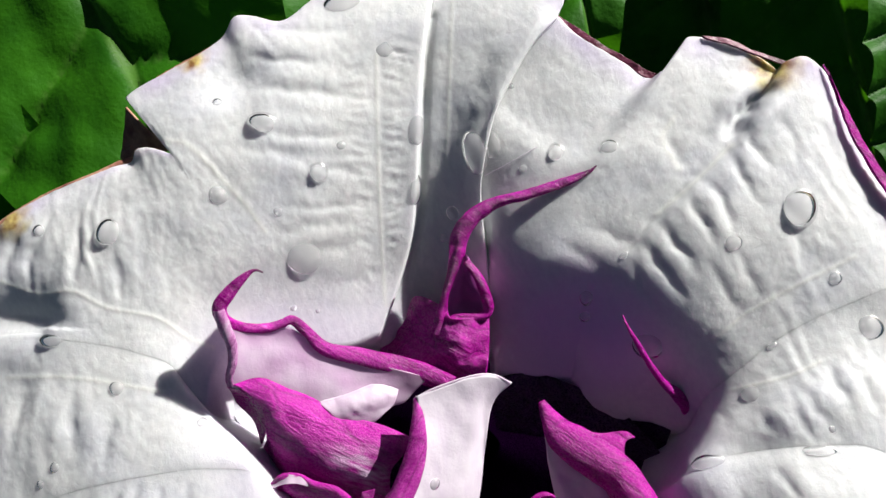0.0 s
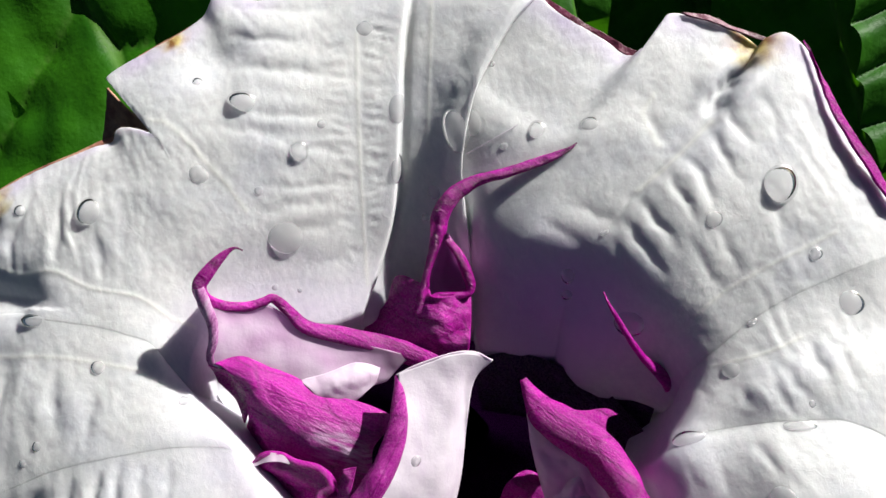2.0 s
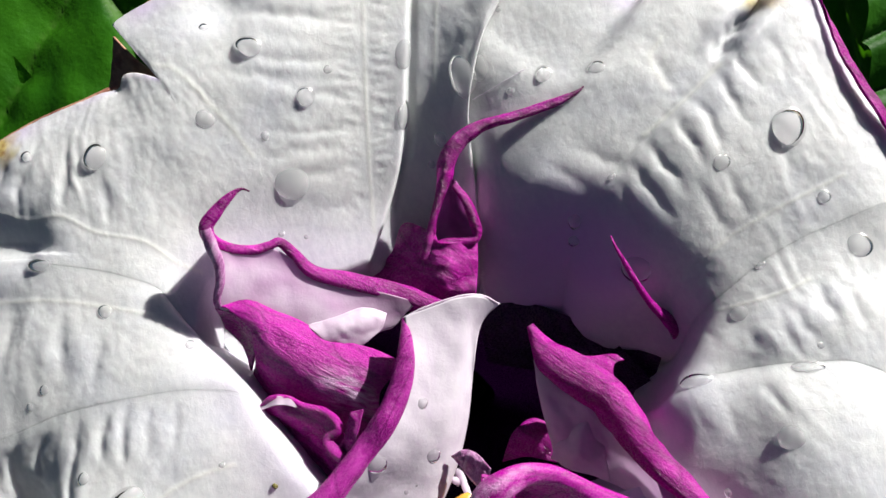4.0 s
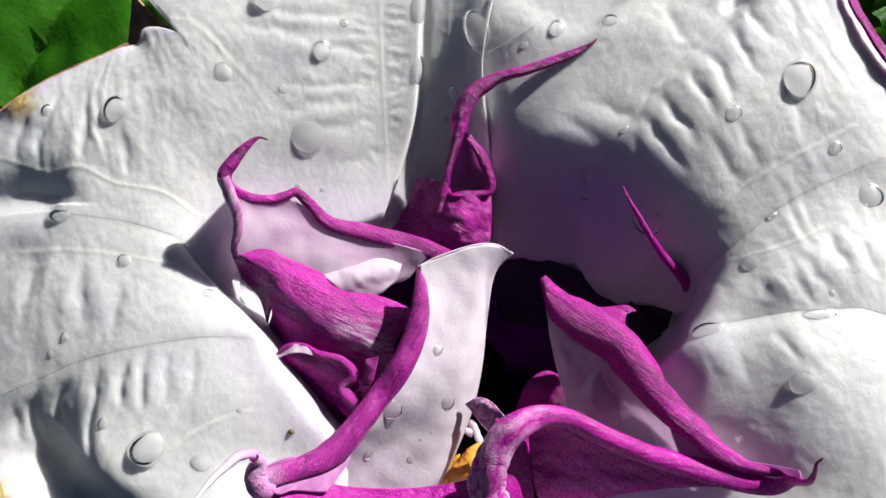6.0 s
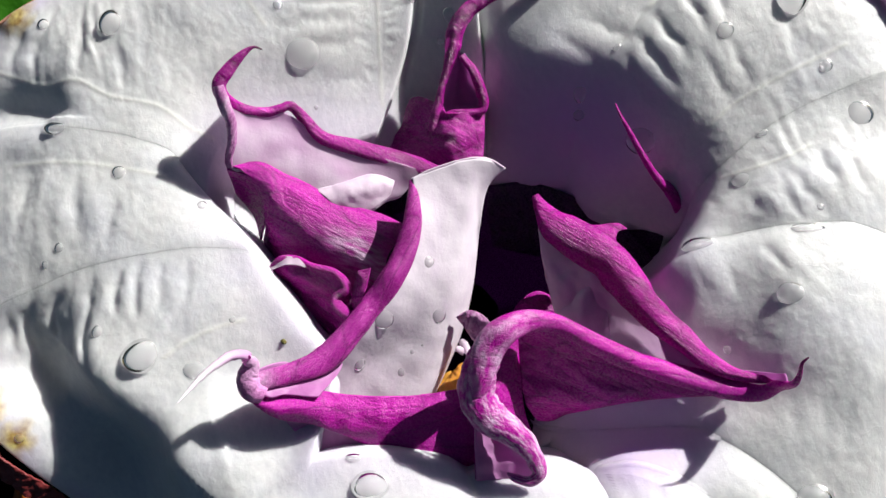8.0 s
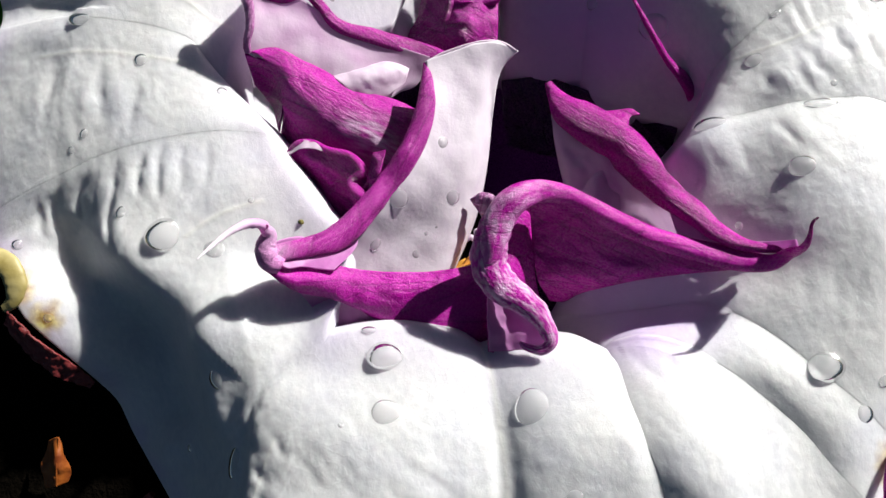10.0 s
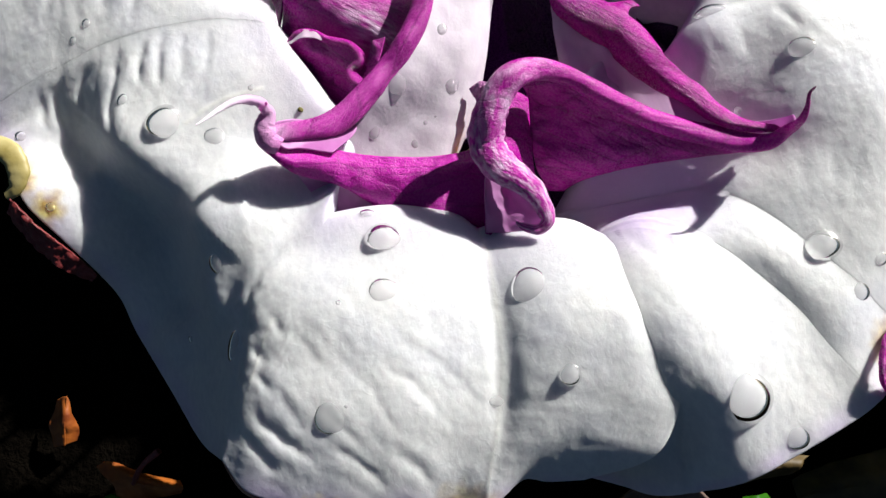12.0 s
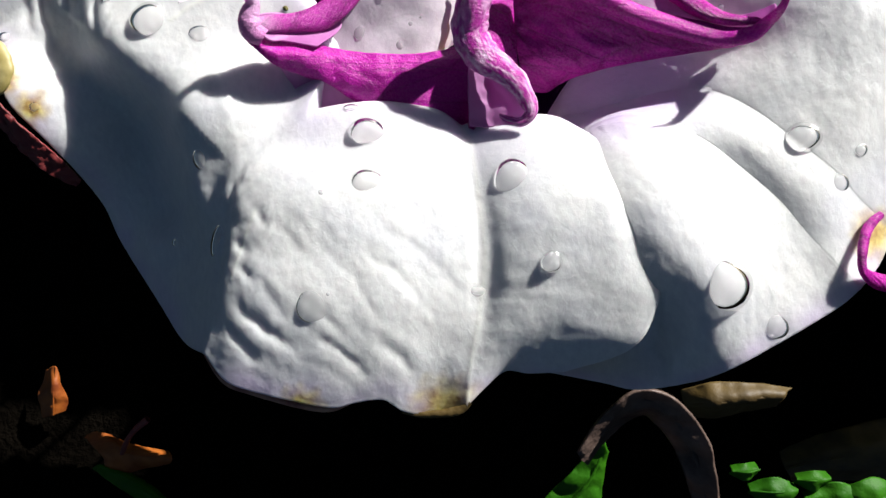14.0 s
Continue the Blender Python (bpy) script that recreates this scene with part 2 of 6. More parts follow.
def thicken(ob, mm):
    solid = ob.modifiers.new("thickness", "SOLIDIFY")
    solid.thickness, solid.offset = mm / 1000, -1.0
    return ob


def loft(name, curves, material, parent, label="", nu=60, nv=30, rough=0.25, size=3.0, masks=None, seed=1, thick=0.3):
    """A sheet through several curves, with small folds."""
    lines = np.stack([spline(c, nu) for c in curves])
    grid = np.stack([spline(lines[:, i], nv) for i in range(nu)], 1)[..., :3]
    across = np.stack(np.meshgrid(np.linspace(0, 1, nv), np.linspace(0, 1, nu), indexing="ij"), -1)
    fold = grad_noise(grid[..., 0] / size, grid[..., 1] / size + grid[..., 2] / size, seed) + 0.5 * grad_noise(grid[..., 0] / size * 2.3, grid[..., 1] / size * 2.3, seed + 5)
    grid[..., 2] += rough * fold
    values = {key: f(across[..., 0], across[..., 1]) for key, f in (masks or {}).items()}
    return thicken(part(name, grid_mesh(name, grid, material, values), parent, label), thick)


def roll(name, points, material, parent, label="", flat=0.8, nu=90, nv=22, rough=0.10, twist=1.5, masks=None, seed=1):
    """A rolled edge: a tube along x, y, z, radius, with a spiral lip and small creases."""
    line = spline(points, nu)
    centre, radius = line[:, :3], np.maximum(line[:, 3], 0.05)
    ahead = np.gradient(centre, axis=0)
    ahead /= np.linalg.norm(ahead, axis=1)[:, None]
    side = np.cross(ahead, (0, 0, 1.0))
    side /= np.maximum(np.linalg.norm(side, axis=1), 1e-6)[:, None]
    up = np.cross(side, ahead)
    turn = np.linspace(0, 2 * np.pi, nv)
    run = np.linspace(0, 1, nu)
    wide = radius[:, None] * (1 + 0.10 * np.sin(turn[None] * 2 + twist * 6 * run[:, None]) + rough * grad_noise(run[:, None] * 11 + seed, turn[None] * 0.9 + run[:, None] * 4, seed) + 0.035 * grad_noise(run[:, None] * 9, turn[None] * 5, seed + 2))
    grid = centre[:, None] + wide[..., None] * (np.cos(turn)[None, :, None] * side[:, None] + flat * np.sin(turn)[None, :, None] * up[:, None])
    grid[:, -1] = grid[:, 0]
    across = np.stack(np.meshgrid(run, turn, indexing="ij"), -1)
    values = {key: f(across[..., 0], across[..., 1]) for key, f in (masks or {}).items()}
    return part(name, grid_mesh(name, grid, material, values), parent, label)


def ribbon(name, points, material, parent, label="", camber=0.3, nu=120, nv=26, frill=0.15, masks=None, seed=1, thick=0.25, lean=0.0):
    """A strip of petal along x, y, z, half width, arched across, with edges that ripple."""
    line = spline(points, nu)
    centre, half = line[:, :3], np.maximum(line[:, 3], 0.04)
    ahead = np.gradient(centre, axis=0)
    ahead /= np.linalg.norm(ahead, axis=1)[:, None]
    side = np.cross(ahead, (0, 0, 1.0))
    side /= np.maximum(np.linalg.norm(side, axis=1), 1e-6)[:, None]
    up = np.cross(side, ahead)
    tilt = radians(lean)
    side, up = side * math.cos(tilt) + up * math.sin(tilt), up * math.cos(tilt) - side * math.sin(tilt)
    q, run = np.linspace(-1, 1, nv)[None], np.linspace(0, 1, nu)[:, None]
    wide = half[:, None] * q * (1 + 0.12 * np.abs(q) * grad_noise(run * 16 + seed, 0 * q + np.sign(q), seed))
    rise = -camber * half[:, None] * (1.6 * q**2 + 0.5 * np.abs(q) ** 5) + frill * half[:, None] * np.abs(q) ** 2 * grad_noise(run * 22, q * 1.3 + seed, seed + 3) + 0.02 * half[:, None] * grad_noise(run * 30, q * 5, seed + 8)
    grid = centre[:, None] + wide[..., None] * side[:, None] + rise[..., None] * up[:, None]
    values = {key: f(run + 0 * q, q + 0 * run) for key, f in (masks or {}).items()}
    return thicken(part(name, grid_mesh(name, grid, material, values), parent, label), thick)


# ---- the outer corolla: fold lines from the throat to the rim ----
PLEAT = [
    (-12.9, 26.4, -7.6), (-10.2, 33.9, -7), (-8, 42.1, -4.4), (-7, 54.1, -1.2), (-6.4, 64.6, 0), (-5.5, 72, 0.2),
    (-4, 81.7, -2.4),
]
CHANNEL = [
    (3.6, 25.5, -12), (3, 33.8, -8), (2.4, 41.9, -5.5), (2, 48.3, -3.5), (3.6, 56.1, -1.5), (5.3, 60.2, -1.5),
    (9.4, 67.4, -0.5), (13.1, 71.2, 0),
]
FOLD_E = [
    (16.3, 20.7, -13.5), (16.6, 25.5, -9), (17.2, 28.7, -7), (19, 33.9, -4), (21.4, 37.3, -2.2), (26.2, 42.6, -0.4),
    (31.7, 47.6, 0.3), (36.6, 52.4, 0.4), (40.3, 57.6, 0.5), (43.9, 62.9, 0),
]
FOLD_D = [
    (32.7, 13.5, -9), (33.5, 16.9, -5.6), (35.3, 19.2, -3.4), (38.2, 21.8, -2), (41.6, 24.7, -1.2), (46.7, 27.7, -0.4),
    (51.7, 29.9, 0), (56.8, 32, 0.6), (63.4, 34.1, 0),
]
FOLD_C = [
    (29, 6.9, -3), (30.3, 8.3, -2), (32.8, 9.3, -1), (37.7, 10.3, -0.4), (43.1, 11.2, 1.2), (48.7, 11.5, 1.9),
    (52.1, 11.3, 2.2), (57.1, 9.2, 2.2), (62.7, 4.8, 2),
]
FOLD_H = [
    (14.8, -17.8, -11), (22.7, -16.6, -6.5), (29.5, -15.9, -2), (34, -17.2, 1.6), (38.7, -20.3, 3.4), (43.4, -24.4, 4.2),
    (48.1, -28.4, 4.4), (51.5, -31.9, 3.5), (56.2, -35.3, 1.6),
]
FOLD_K = [
    (16.8, -22.3, -2), (19.1, -21.3, 0), (22.6, -20.6, 1.5), (27.4, -21.8, 3), (32.2, -24.4, 4), (36.4, -27.7, 4),
    (41.2, -32, 4), (44.6, -36.2, 4), (47.9, -39.8, 4), (51, -42.9, 3.5),
]
FOLD_G = [
    (17.8, -22.5, 0), (19.6, -24.5, 2), (21.8, -28.5, 3.8), (23.3, -32.2, 5.2), (24.5, -36.5, 5.8), (25.4, -40.8, 5.4),
    (25.3, -45, 4.8), (23.6, -49.5, 3.8), (20.4, -52.1, 2.4), (14.3, -54.3, 1.3),
]
MIDRIB = [
    (1, -22.4, 1.5), (2.1, -25.4, 2.8), (3.2, -32.3, 4.2), (4, -38.2, 5), (3.9, -43.2, 5.1), (3.2, -49, 4.6),
    (2.3, -54.1, 3.6), (2, -58.7, 2.4),
]
FOLD_G_UNDER = [
    (16.2, -23.7, -1), (17.3, -26.1, 2.4), (18.8, -29.4, 4.6), (20, -33, 5.6), (21.4, -36.9, 5.8), (22.6, -41.2, 5),
    (23.5, -46, 2.4), (22.5, -50.2, -2), (19.7, -52.9, -5), (13.9, -55.2, -8),
]
FOLD_N = [
    (-19.7, -20.2, 2), (-20.6, -21.6, 2.2), (-23.6, -24.7, 2.2), (-27.3, -27.8, 2.6), (-29.4, -31.7, 2.8),
    (-30.1, -36.3, 2.6), (-30.1, -40.8, 3.2), (-31.2, -45.3, 2.8), (-32.5, -49.9, 2), (-33.4, -52.8, 1.4),
]
FOLD_B = [
    (-28.3, 6.9, -0.6), (-29.9, 7.9, 0), (-33, 8.2, 0.4), (-38.1, 8.1, 1), (-46.7, 6.7, 1), (-54.1, 4.9, 0),
    (-60.1, 2.5, -1), (-65.4, 0.4, -2), (-72.2, -2.7, -4),
]
FOLD_A = [
    (-36.4, 15.9, -2), (-39, 19.3, -1.4), (-41.4, 22.2, -0.6), (-45, 23.5, 0), (-48.9, 24.5, 0), (-56.9, 25.6, 0),
    (-61.4, 25.9, -1), (-66, 25.7, -2), (-72.3, 25, -3),
]

# notches torn into the rim: from, to, how deep on the way from the rim to the throat, and how far in the tear can be seen
NOTCHES = [([(-47.8, 51, -1.5), (-48.9, 59.9, -0.8)], 0.29, 0.42), ([(25.9, 62.3, -1), (30.3, 66.5, 1)], 0.09, 0.16)]

PLEAT_OVER = [
    (-12.9, 26.4, -9.5), (-10.2, 33.9, -8.8), (-7.9, 42.1, -6.2), (-6.9, 54.1, -3), (-6.3, 64.5, -1.5), (-5.4, 72, -1.1),
    (-3.9, 81.6, -3.4),
]
CHANNEL_UP = [
    (3.6, 25.5, -12), (3, 33.8, -7.2), (2.4, 41.7, -3.6), (2.1, 47.8, -1.4), (3.6, 55.6, 0.2), (5.2, 59.6, 0.4),
    (9.3, 66.8, 0.9), (13, 71, 0.4),
]

# each lobe: two fold lines, the throat and the rim between them, how much it puffs up, how its two sides lie (over or under), the throat's roll
LOBES = []


def add_lobe(left, right, throat, rim, puff, left_lies, right_lies, roll_in):
    """A lobe between two folds."""
    LOBES.append((left, right, throat, rim, puff, left_lies, right_lies, roll_in))


add_lobe(FOLD_A, PLEAT,
     [(-36.4, 15.9, -2), (-35.9, 20.8, -2.6), (-33.4, 24.4, -3.6), (-27, 25.2, -4.8), (-18.8, 24.6, -6.6), (-12.9, 26.4, -8)],
     [
    (-72.3, 25, -3), (-72.1, 33.8, -3), (-70, 39.6, -3), (-67.1, 42.3, -2), (-63.1, 44.7, -2), (-58.3, 47.2, -2),
    (-50.8, 49.9, -1.5), (-47.8, 51, -1.5), (-48.1, 54.8, -1.2), (-48.9, 59.9, -0.8), (-43, 63.9, -1), (-39.3, 66, -1),
    (-35.5, 69.2, -1.5), (-33.7, 71.9, -1), (-31.2, 72.1, -1), (-26.7, 71.3, -1), (-23.2, 74.4, -2), (-18.8, 79.2, -3),
    (-11.2, 82.7, -3), (-4, 81.7, -3),
],
     0.5, "under", "level", "soft")
add_lobe(PLEAT_OVER, CHANNEL_UP,
     [(-12.9, 26.4, -9.5), (-9.2, 25.5, -12), (-2.3, 24.7, -13), (3.6, 25.5, -12)],
     [(-3.9, 81.6, -3.4), (2.3, 82.8, -2), (9.6, 79.6, -1), (13.9, 74.7, 0), (13, 71, 0.4)],
     0.5, "under", "level", "soft")
add_lobe(CHANNEL, FOLD_E,
     [(3.6, 25.5, -12), (5.1, 21.2, -14), (10.7, 20.7, -14), (16.3, 20.7, -13.5)],
     [
    (13.1, 71.2, 0), (15.2, 69.1, -0.3), (19.1, 66.6, -0.5), (22.7, 64.4, -0.8), (25.9, 62.3, -1), (28.4, 64, 0.2),
    (30.3, 66.5, 1), (31.9, 67.6, 1), (37.2, 66.7, 0.5), (41.7, 64.7, 0), (43.9, 62.9, 0),
],
     1.7, "seam", "seam", "soft")
add_lobe(FOLD_E, FOLD_D,
     [(16.3, 20.7, -13.5), (18.9, 17.6, -13.6), (23.5, 15.4, -13.4), (28.6, 14.6, -12.6), (32.7, 13.5, -10)],
     [
    (43.9, 62.9, 0), (44.6, 63.7, 1), (47.3, 64.3, 1.5), (50.5, 62.2, 0.5), (52.1, 58.3, 0), (53.8, 54.5, -0.5),
    (56, 49.7, -1), (58.6, 45, -1), (61.4, 40.9, -1), (63.4, 34.1, 0),
],
     2.6, "seam", "under", "soft")
add_lobe(FOLD_D, FOLD_C,
     [(32.7, 13.5, -9), (30.7, 10.3, -7), (29.6, 8.2, -5), (29, 6.9, -3)],
     [(63.4, 34.1, 0), (67, 25.3, -2), (65.8, 16.3, 0), (63, 6.4, 2)],
     2.0, "over", "under", "soft")
add_lobe(FOLD_C, FOLD_H,
     [(29, 6.9, -3), (27.9, 4.1, -2.6), (29.4, -0.8, -2.2), (26.4, -8.2, -4.5), (20.5, -14.6, -9), (16, -25.8, -11)],
     [(62.7, 4.8, 2), (63.5, -3.8, 3), (62.3, -16.3, 3.4), (60, -23.1, 3), (56.2, -35.3, 1.6)],
     1.4, "over", "under", "soft")
add_lobe(FOLD_H, FOLD_K,
     [(14.8, -17.8, -11), (15.7, -20, -7), (16.8, -22.3, -2)],
     [(56.2, -35.3, 1.6), (54.1, -39.7, 2), (51, -42.9, 3.5)],
     1.2, "over", "under", "soft")
add_lobe(FOLD_K, FOLD_G_UNDER,
     [(16.8, -22.3, -2), (16.5, -23.1, -1.5), (16.2, -23.7, -1)],
     [
    (51, -42.9, 3.5), (48.2, -45.4, 3), (41.1, -49.8, 3), (33.5, -54.1, 2.5), (30.4, -55.4, 1), (24.5, -56.5, -2),
    (20.5, -56, -5), (13.9, -55.2, -9),
],
     0.2, "over", "under", "soft")
add_lobe(FOLD_G, MIDRIB,
     [(17.8, -22.5, 0), (13.7, -21, 1.6), (9.2, -20.9, 2), (4.7, -21.2, 1.8), (1, -22.4, 1.5)],
     [(14.3, -54.3, 1.3), (10.2, -54.5, 1.4), (7.1, -54.2, 1.6), (4.5, -56.2, 2), (2, -58.7, 2.4)],
     1.0, "over", "seam", "sharp")
add_lobe(MIDRIB, FOLD_N,
     [(1, -22.4, 1.5), (-2.2, -20.5, 2), (-6.7, -19.7, 2.4), (-11.3, -19.3, 2.4), (-16, -19.6, 2.2), (-19.7, -20.2, 2)],
     [
    (2, -58.7, 2.4), (-1.7, -60.1, 1), (-6.1, -59.7, 2), (-9, -58.1, 2.8), (-12.7, -58.6, 2.8), (-15.7, -59.3, 2.8),
    (-20.9, -58.5, 3), (-26.2, -57.4, 3), (-30.1, -56.1, 2.6), (-33.4, -52.8, 1.4),
],
     1.3, "seam", "seam", "sharp")
add_lobe(FOLD_N, FOLD_B,
     [
    (-19.7, -20.2, 2), (-19.4, -17.6, 2), (-18.4, -14.5, 1), (-17.9, -9.8, 0), (-19.5, -5.7, -0.8), (-22.3, -2.1, -1),
    (-24.9, 1.9, -0.8), (-28.3, 6.9, -0.6),
],
     [
    (-33.4, -52.8, 1.4), (-39, -51.4, -5), (-45.2, -45.7, -10), (-53.7, -36.7, -15), (-56.3, -31, -14),
    (-57.7, -26.8, -8.5), (-60.6, -22.5, -4), (-65.3, -17.4, -2), (-67.7, -12.3, -2.4), (-69.9, -7.8, -3),
    (-71.9, -7.4, -4), (-72.2, -2.7, -4),
],
     1.0, "seam", "over", "sharp")
add_lobe(FOLD_B, FOLD_A,
     [(-28.3, 6.9, -0.6), (-29, 8.2, -0.6), (-31.1, 10.9, -1), (-33.8, 13.7, -1.5), (-36.4, 15.9, -2)],
     [(-72.2, -2.7, -4), (-75.5, 8.5, -4), (-74.3, 16.2, -4), (-72.3, 25, -3)],
     0.2, "under", "over", "soft")

# veins on the petals: a line, its height and half its width
VEINS = []


def add_vein(line, height, width):
    """A raised vein along a line."""
    VEINS.append((line, height, width))


add_vein([(-12.7, 65.8, 0), (-12.6, 57.4, 0), (-12.5, 48.3, -3), (-12.3, 37.9, -6), (-12, 30.6, -9)], 0.35, 0.45)
add_vein([(-42.2, 53.4, -1), (-38.5, 52.3, 0), (-32.3, 45.8, 0), (-28.4, 40.7, -1)], 0.2, 0.6)
add_vein([
    (-68.4, 34.5, -1), (-60.4, 32, 0), (-54.9, 32.3, 0), (-50, 30, 0), (-43.2, 28.6, -1), (-39, 25.8, -3),
    (-35.9, 24.4, -6),
], 0.5, 0.5)
add_vein([(-1.9, 74.1, 0), (-2.4, 62.1, -2), (-2.9, 50.3, -5)], 0.3, 0.5)
add_vein([(29, 56.2, 0), (27.3, 53, 0), (29.5, 48.9, 0)], 0.2, 0.5)
add_vein([(34.1, 25.4, -3), (37.8, 28.5, -2), (42.3, 31.2, -1), (47.4, 33.8, 0), (52.9, 36.5, 0)], 0.35, 0.45)
add_vein([(36.2, 18.4, -3), (43.2, 20.4, -1), (47.4, 22.3, 0)], 0.3, 0.4)
add_vein([(26.7, -21.7, 3), (30, -24.4, 4), (31.4, -28.5, 4.5), (33.9, -30.3, 5), (38, -31.7, 5)], 0.3, 0.35)
add_vein([(-26.3, -34.1, 5), (-27.7, -37.8, 5), (-29.4, -43, 4)], 0.5, 0.4)
add_vein([(-29.9, -1.6, 2), (-33.6, -2.7, 2), (-37.4, -4.5, 2), (-40.3, -6.7, 2)], 0.35, 0.5)
add_vein([(-64.4, 20.3, 0), (-56.1, 20.5, 1), (-48.2, 19.6, 1), (-41.6, 18.4, 0)], 0.3, 0.5)
add_vein([(26.4, 42.7, -1), (31, 46.5, 0), (36.7, 52.1, 0)], 0.3, 0.5)
add_vein(MIDRIB, 0.5, 0.55)

# creases pressed into the petals: lines with a depth and half a width, and asymmetric swells along a line
CREASES = []
RIDGES = []


def crease(depth, width, *lines):
    CREASES.extend((line, 0.32 * depth if width < 1.05 else 0.55 * depth, 1.15 * width) for line in lines)


def ridge(height, left, right, *line):
    """A swell along a line, as wide as left and right say on its two sides."""
    RIDGES.append((line, height, left, right))


def ladder(depth, width, first, last, count, seed):
    """Many short rungs between two lines."""
    chance = random.Random(seed)
    a, b = spline(first, 200), spline(last, 200)
    for k in range(count):
        i = min(199, max(0, int((k + chance.uniform(0.2, 0.8)) / count * 200)))
        j = min(199, max(0, i + chance.randint(-2, 3)))
        p, q = a[i], b[j]
        start, end = chance.uniform(0.0, 0.15), chance.uniform(0.6, 1.0)
        bow = chance.uniform(-0.25, 0.25)
        points = [tuple(p + (q - p) * f + (0, bow * math.sin(math.pi * f))) for f in (start, 0.5 * (start + end), end)]
        crease(depth * chance.uniform(0.5, 1.2), width * chance.uniform(0.8, 1.2), points)


# upright folds on the upper left lobe
crease(0.95, 0.8, [(-59.1, 44.3), (-60.1, 40.2), (-62, 36.3), (-61.6, 32)], [(-54.5, 43.9), (-54.5, 38.8), (-54.8, 32.4)])
crease(0.75, 0.8, [(-49.1, 37.9), (-48.3, 33.9), (-48.1, 30.4)], [(-62.7, 42.2), (-65.1, 38.3), (-65.9, 33.2)])
crease(0.22, 1.0, [(-41.6, 36.4), (-41.3, 33.1), (-41.6, 29.6)], [(-51.7, 46), (-51.5, 42), (-51.8, 36)], [(-45.2, 44), (-45, 39), (-44.6, 33)])
# level folds that run to the rib of the upper left lobe
crease(0.75, 0.9, [(-33.2, 66.6), (-26.2, 65), (-19, 64.6)], [(-30.9, 61.2), (-21.4, 60.2), (-12.9, 59.8)])
crease(0.55, 0.8, [(-32, 54.9), (-22.3, 53.9), (-12.9, 55)], [(-26.3, 51), (-18.9, 49.4), (-12.8, 49.6)], [(-25, 43.8), (-18.4, 44.3), (-12.9, 45.6)])
crease(0.35, 1.1, [(-30.6, 70.4), (-22.4, 69.6), (-15.1, 69.9)], [(-26.6, 37.5), (-18.7, 38.8), (-12.5, 40.6)], [(-21.6, 32.9), (-15.5, 34.2), (-12, 35.8)], [(-33.4, 52.2), (-24.8, 51.6), (-17, 51.4)], [(-27.7, 39.9), (-21.5, 41.6), (-14.5, 42.3)])
ladder(0.5, 0.3, [(-12.9, 69.5), (-12.6, 53.2), (-11.7, 31.4)], [(-6.4, 67.8), (-7.4, 53.3), (-10.4, 32.2)], 46, 3)
ladder(0.4, 0.35, [(-13.4, 69), (-13.2, 53.2), (-12.4, 31.4)], [(-18, 68), (-18, 53.3), (-16, 33)], 34, 4)
# fold and pillowed ribs of the right back lobes
crease(3.4, 1.1, [(43.2, 60.9), (39.9, 58), (37.6, 55.3), (36, 52.4)])
crease(0.7, 0.8, [(36.5, 52.7), (32.5, 49.2), (29.3, 45.6), (25.4, 41), (21, 35.7), (19, 33.4)])
crease(0.75, 0.75, [(38.7, 54.9), (39.5, 51.6), (42.2, 49.3)], [(36.2, 51.7), (37.6, 47.7), (40.4, 43)], [(32.9, 47.8), (35.2, 43.9), (36.6, 39.2)], [(30.2, 45.5), (32.2, 41.6), (34.3, 37.7)])
crease(0.85, 0.85, [(26.2, 41.8), (28.5, 38.6), (31.5, 34.7)], [(23.9, 39.5), (27.1, 34.8), (30.2, 30.1)])
crease(0.45, 0.8, [(42.4, 57.1), (44.8, 53.2), (46, 48.4)], [(22.5, 36.5), (25, 31.8), (27.4, 27.8)], [(36.6, 37.7), (39, 33.1), (40.7, 30)], [(32.5, 36.2), (34.9, 32.4), (37.8, 28.5)], [(48.9, 56.5), (50.4, 51.8), (52.6, 46.3)])
crease(0.3, 1.1, [(16.9, 41.2), (20.9, 39.6), (24.7, 37.2)], [(12.3, 38.9), (17.1, 36.6), (19.5, 35)], [(43.5, 44), (45.5, 38), (47.5, 34)], [(27.5, 54), (29.5, 50.5), (31.5, 48.6)])
# ribs on both sides of the right fold
crease(0.9, 0.95, [(48.3, 22.3), (49, 19.4), (50.7, 16.5)], [(51.7, 22.3), (53, 18.6), (54.1, 15)])
crease(0.55, 0.85, [(44.9, 19.3), (46.3, 15.7), (48.3, 12.8)], [(42.7, 17.8), (44.1, 14.2), (45.1, 12)], [(39.3, 16.2), (40, 12.6)], [(34.8, 15.9), (35.3, 12.4)], [(31.3, 6.8), (32.9, 2.1), (33.5, 0.2)], [(35.1, 6.7), (36.2, 3.6), (36.7, 1.3)], [(40.2, 8.8), (42, 5.7), (42.5, 4.1)])
# ribs that hang from the left fold
crease(1.5, 0.75, [(-60.2, 1.2), (-62.1, -2.7), (-61.1, -7.4)], [(-55.3, 3.5), (-57.5, -0.4), (-57.4, -5.8)], [(-51, 5), (-51.4, 0.3), (-52, -3.5), (-51, -8.8)])
crease(1.1, 0.7, [(-46.8, 6.2), (-47.5, 1.9), (-47.2, -2)], [(-44.1, 6.5), (-44.6, 1.8), (-44, -2)], [(-63.9, -1.2), (-64.1, -4.3), (-63.6, -6.7)])
crease(0.6, 0.8, [(-40.9, 6.5), (-41.2, 1.9), (-41.1, -1.2)], [(-37.4, 6.7), (-37.6, 3), (-37.4, 0.5)])
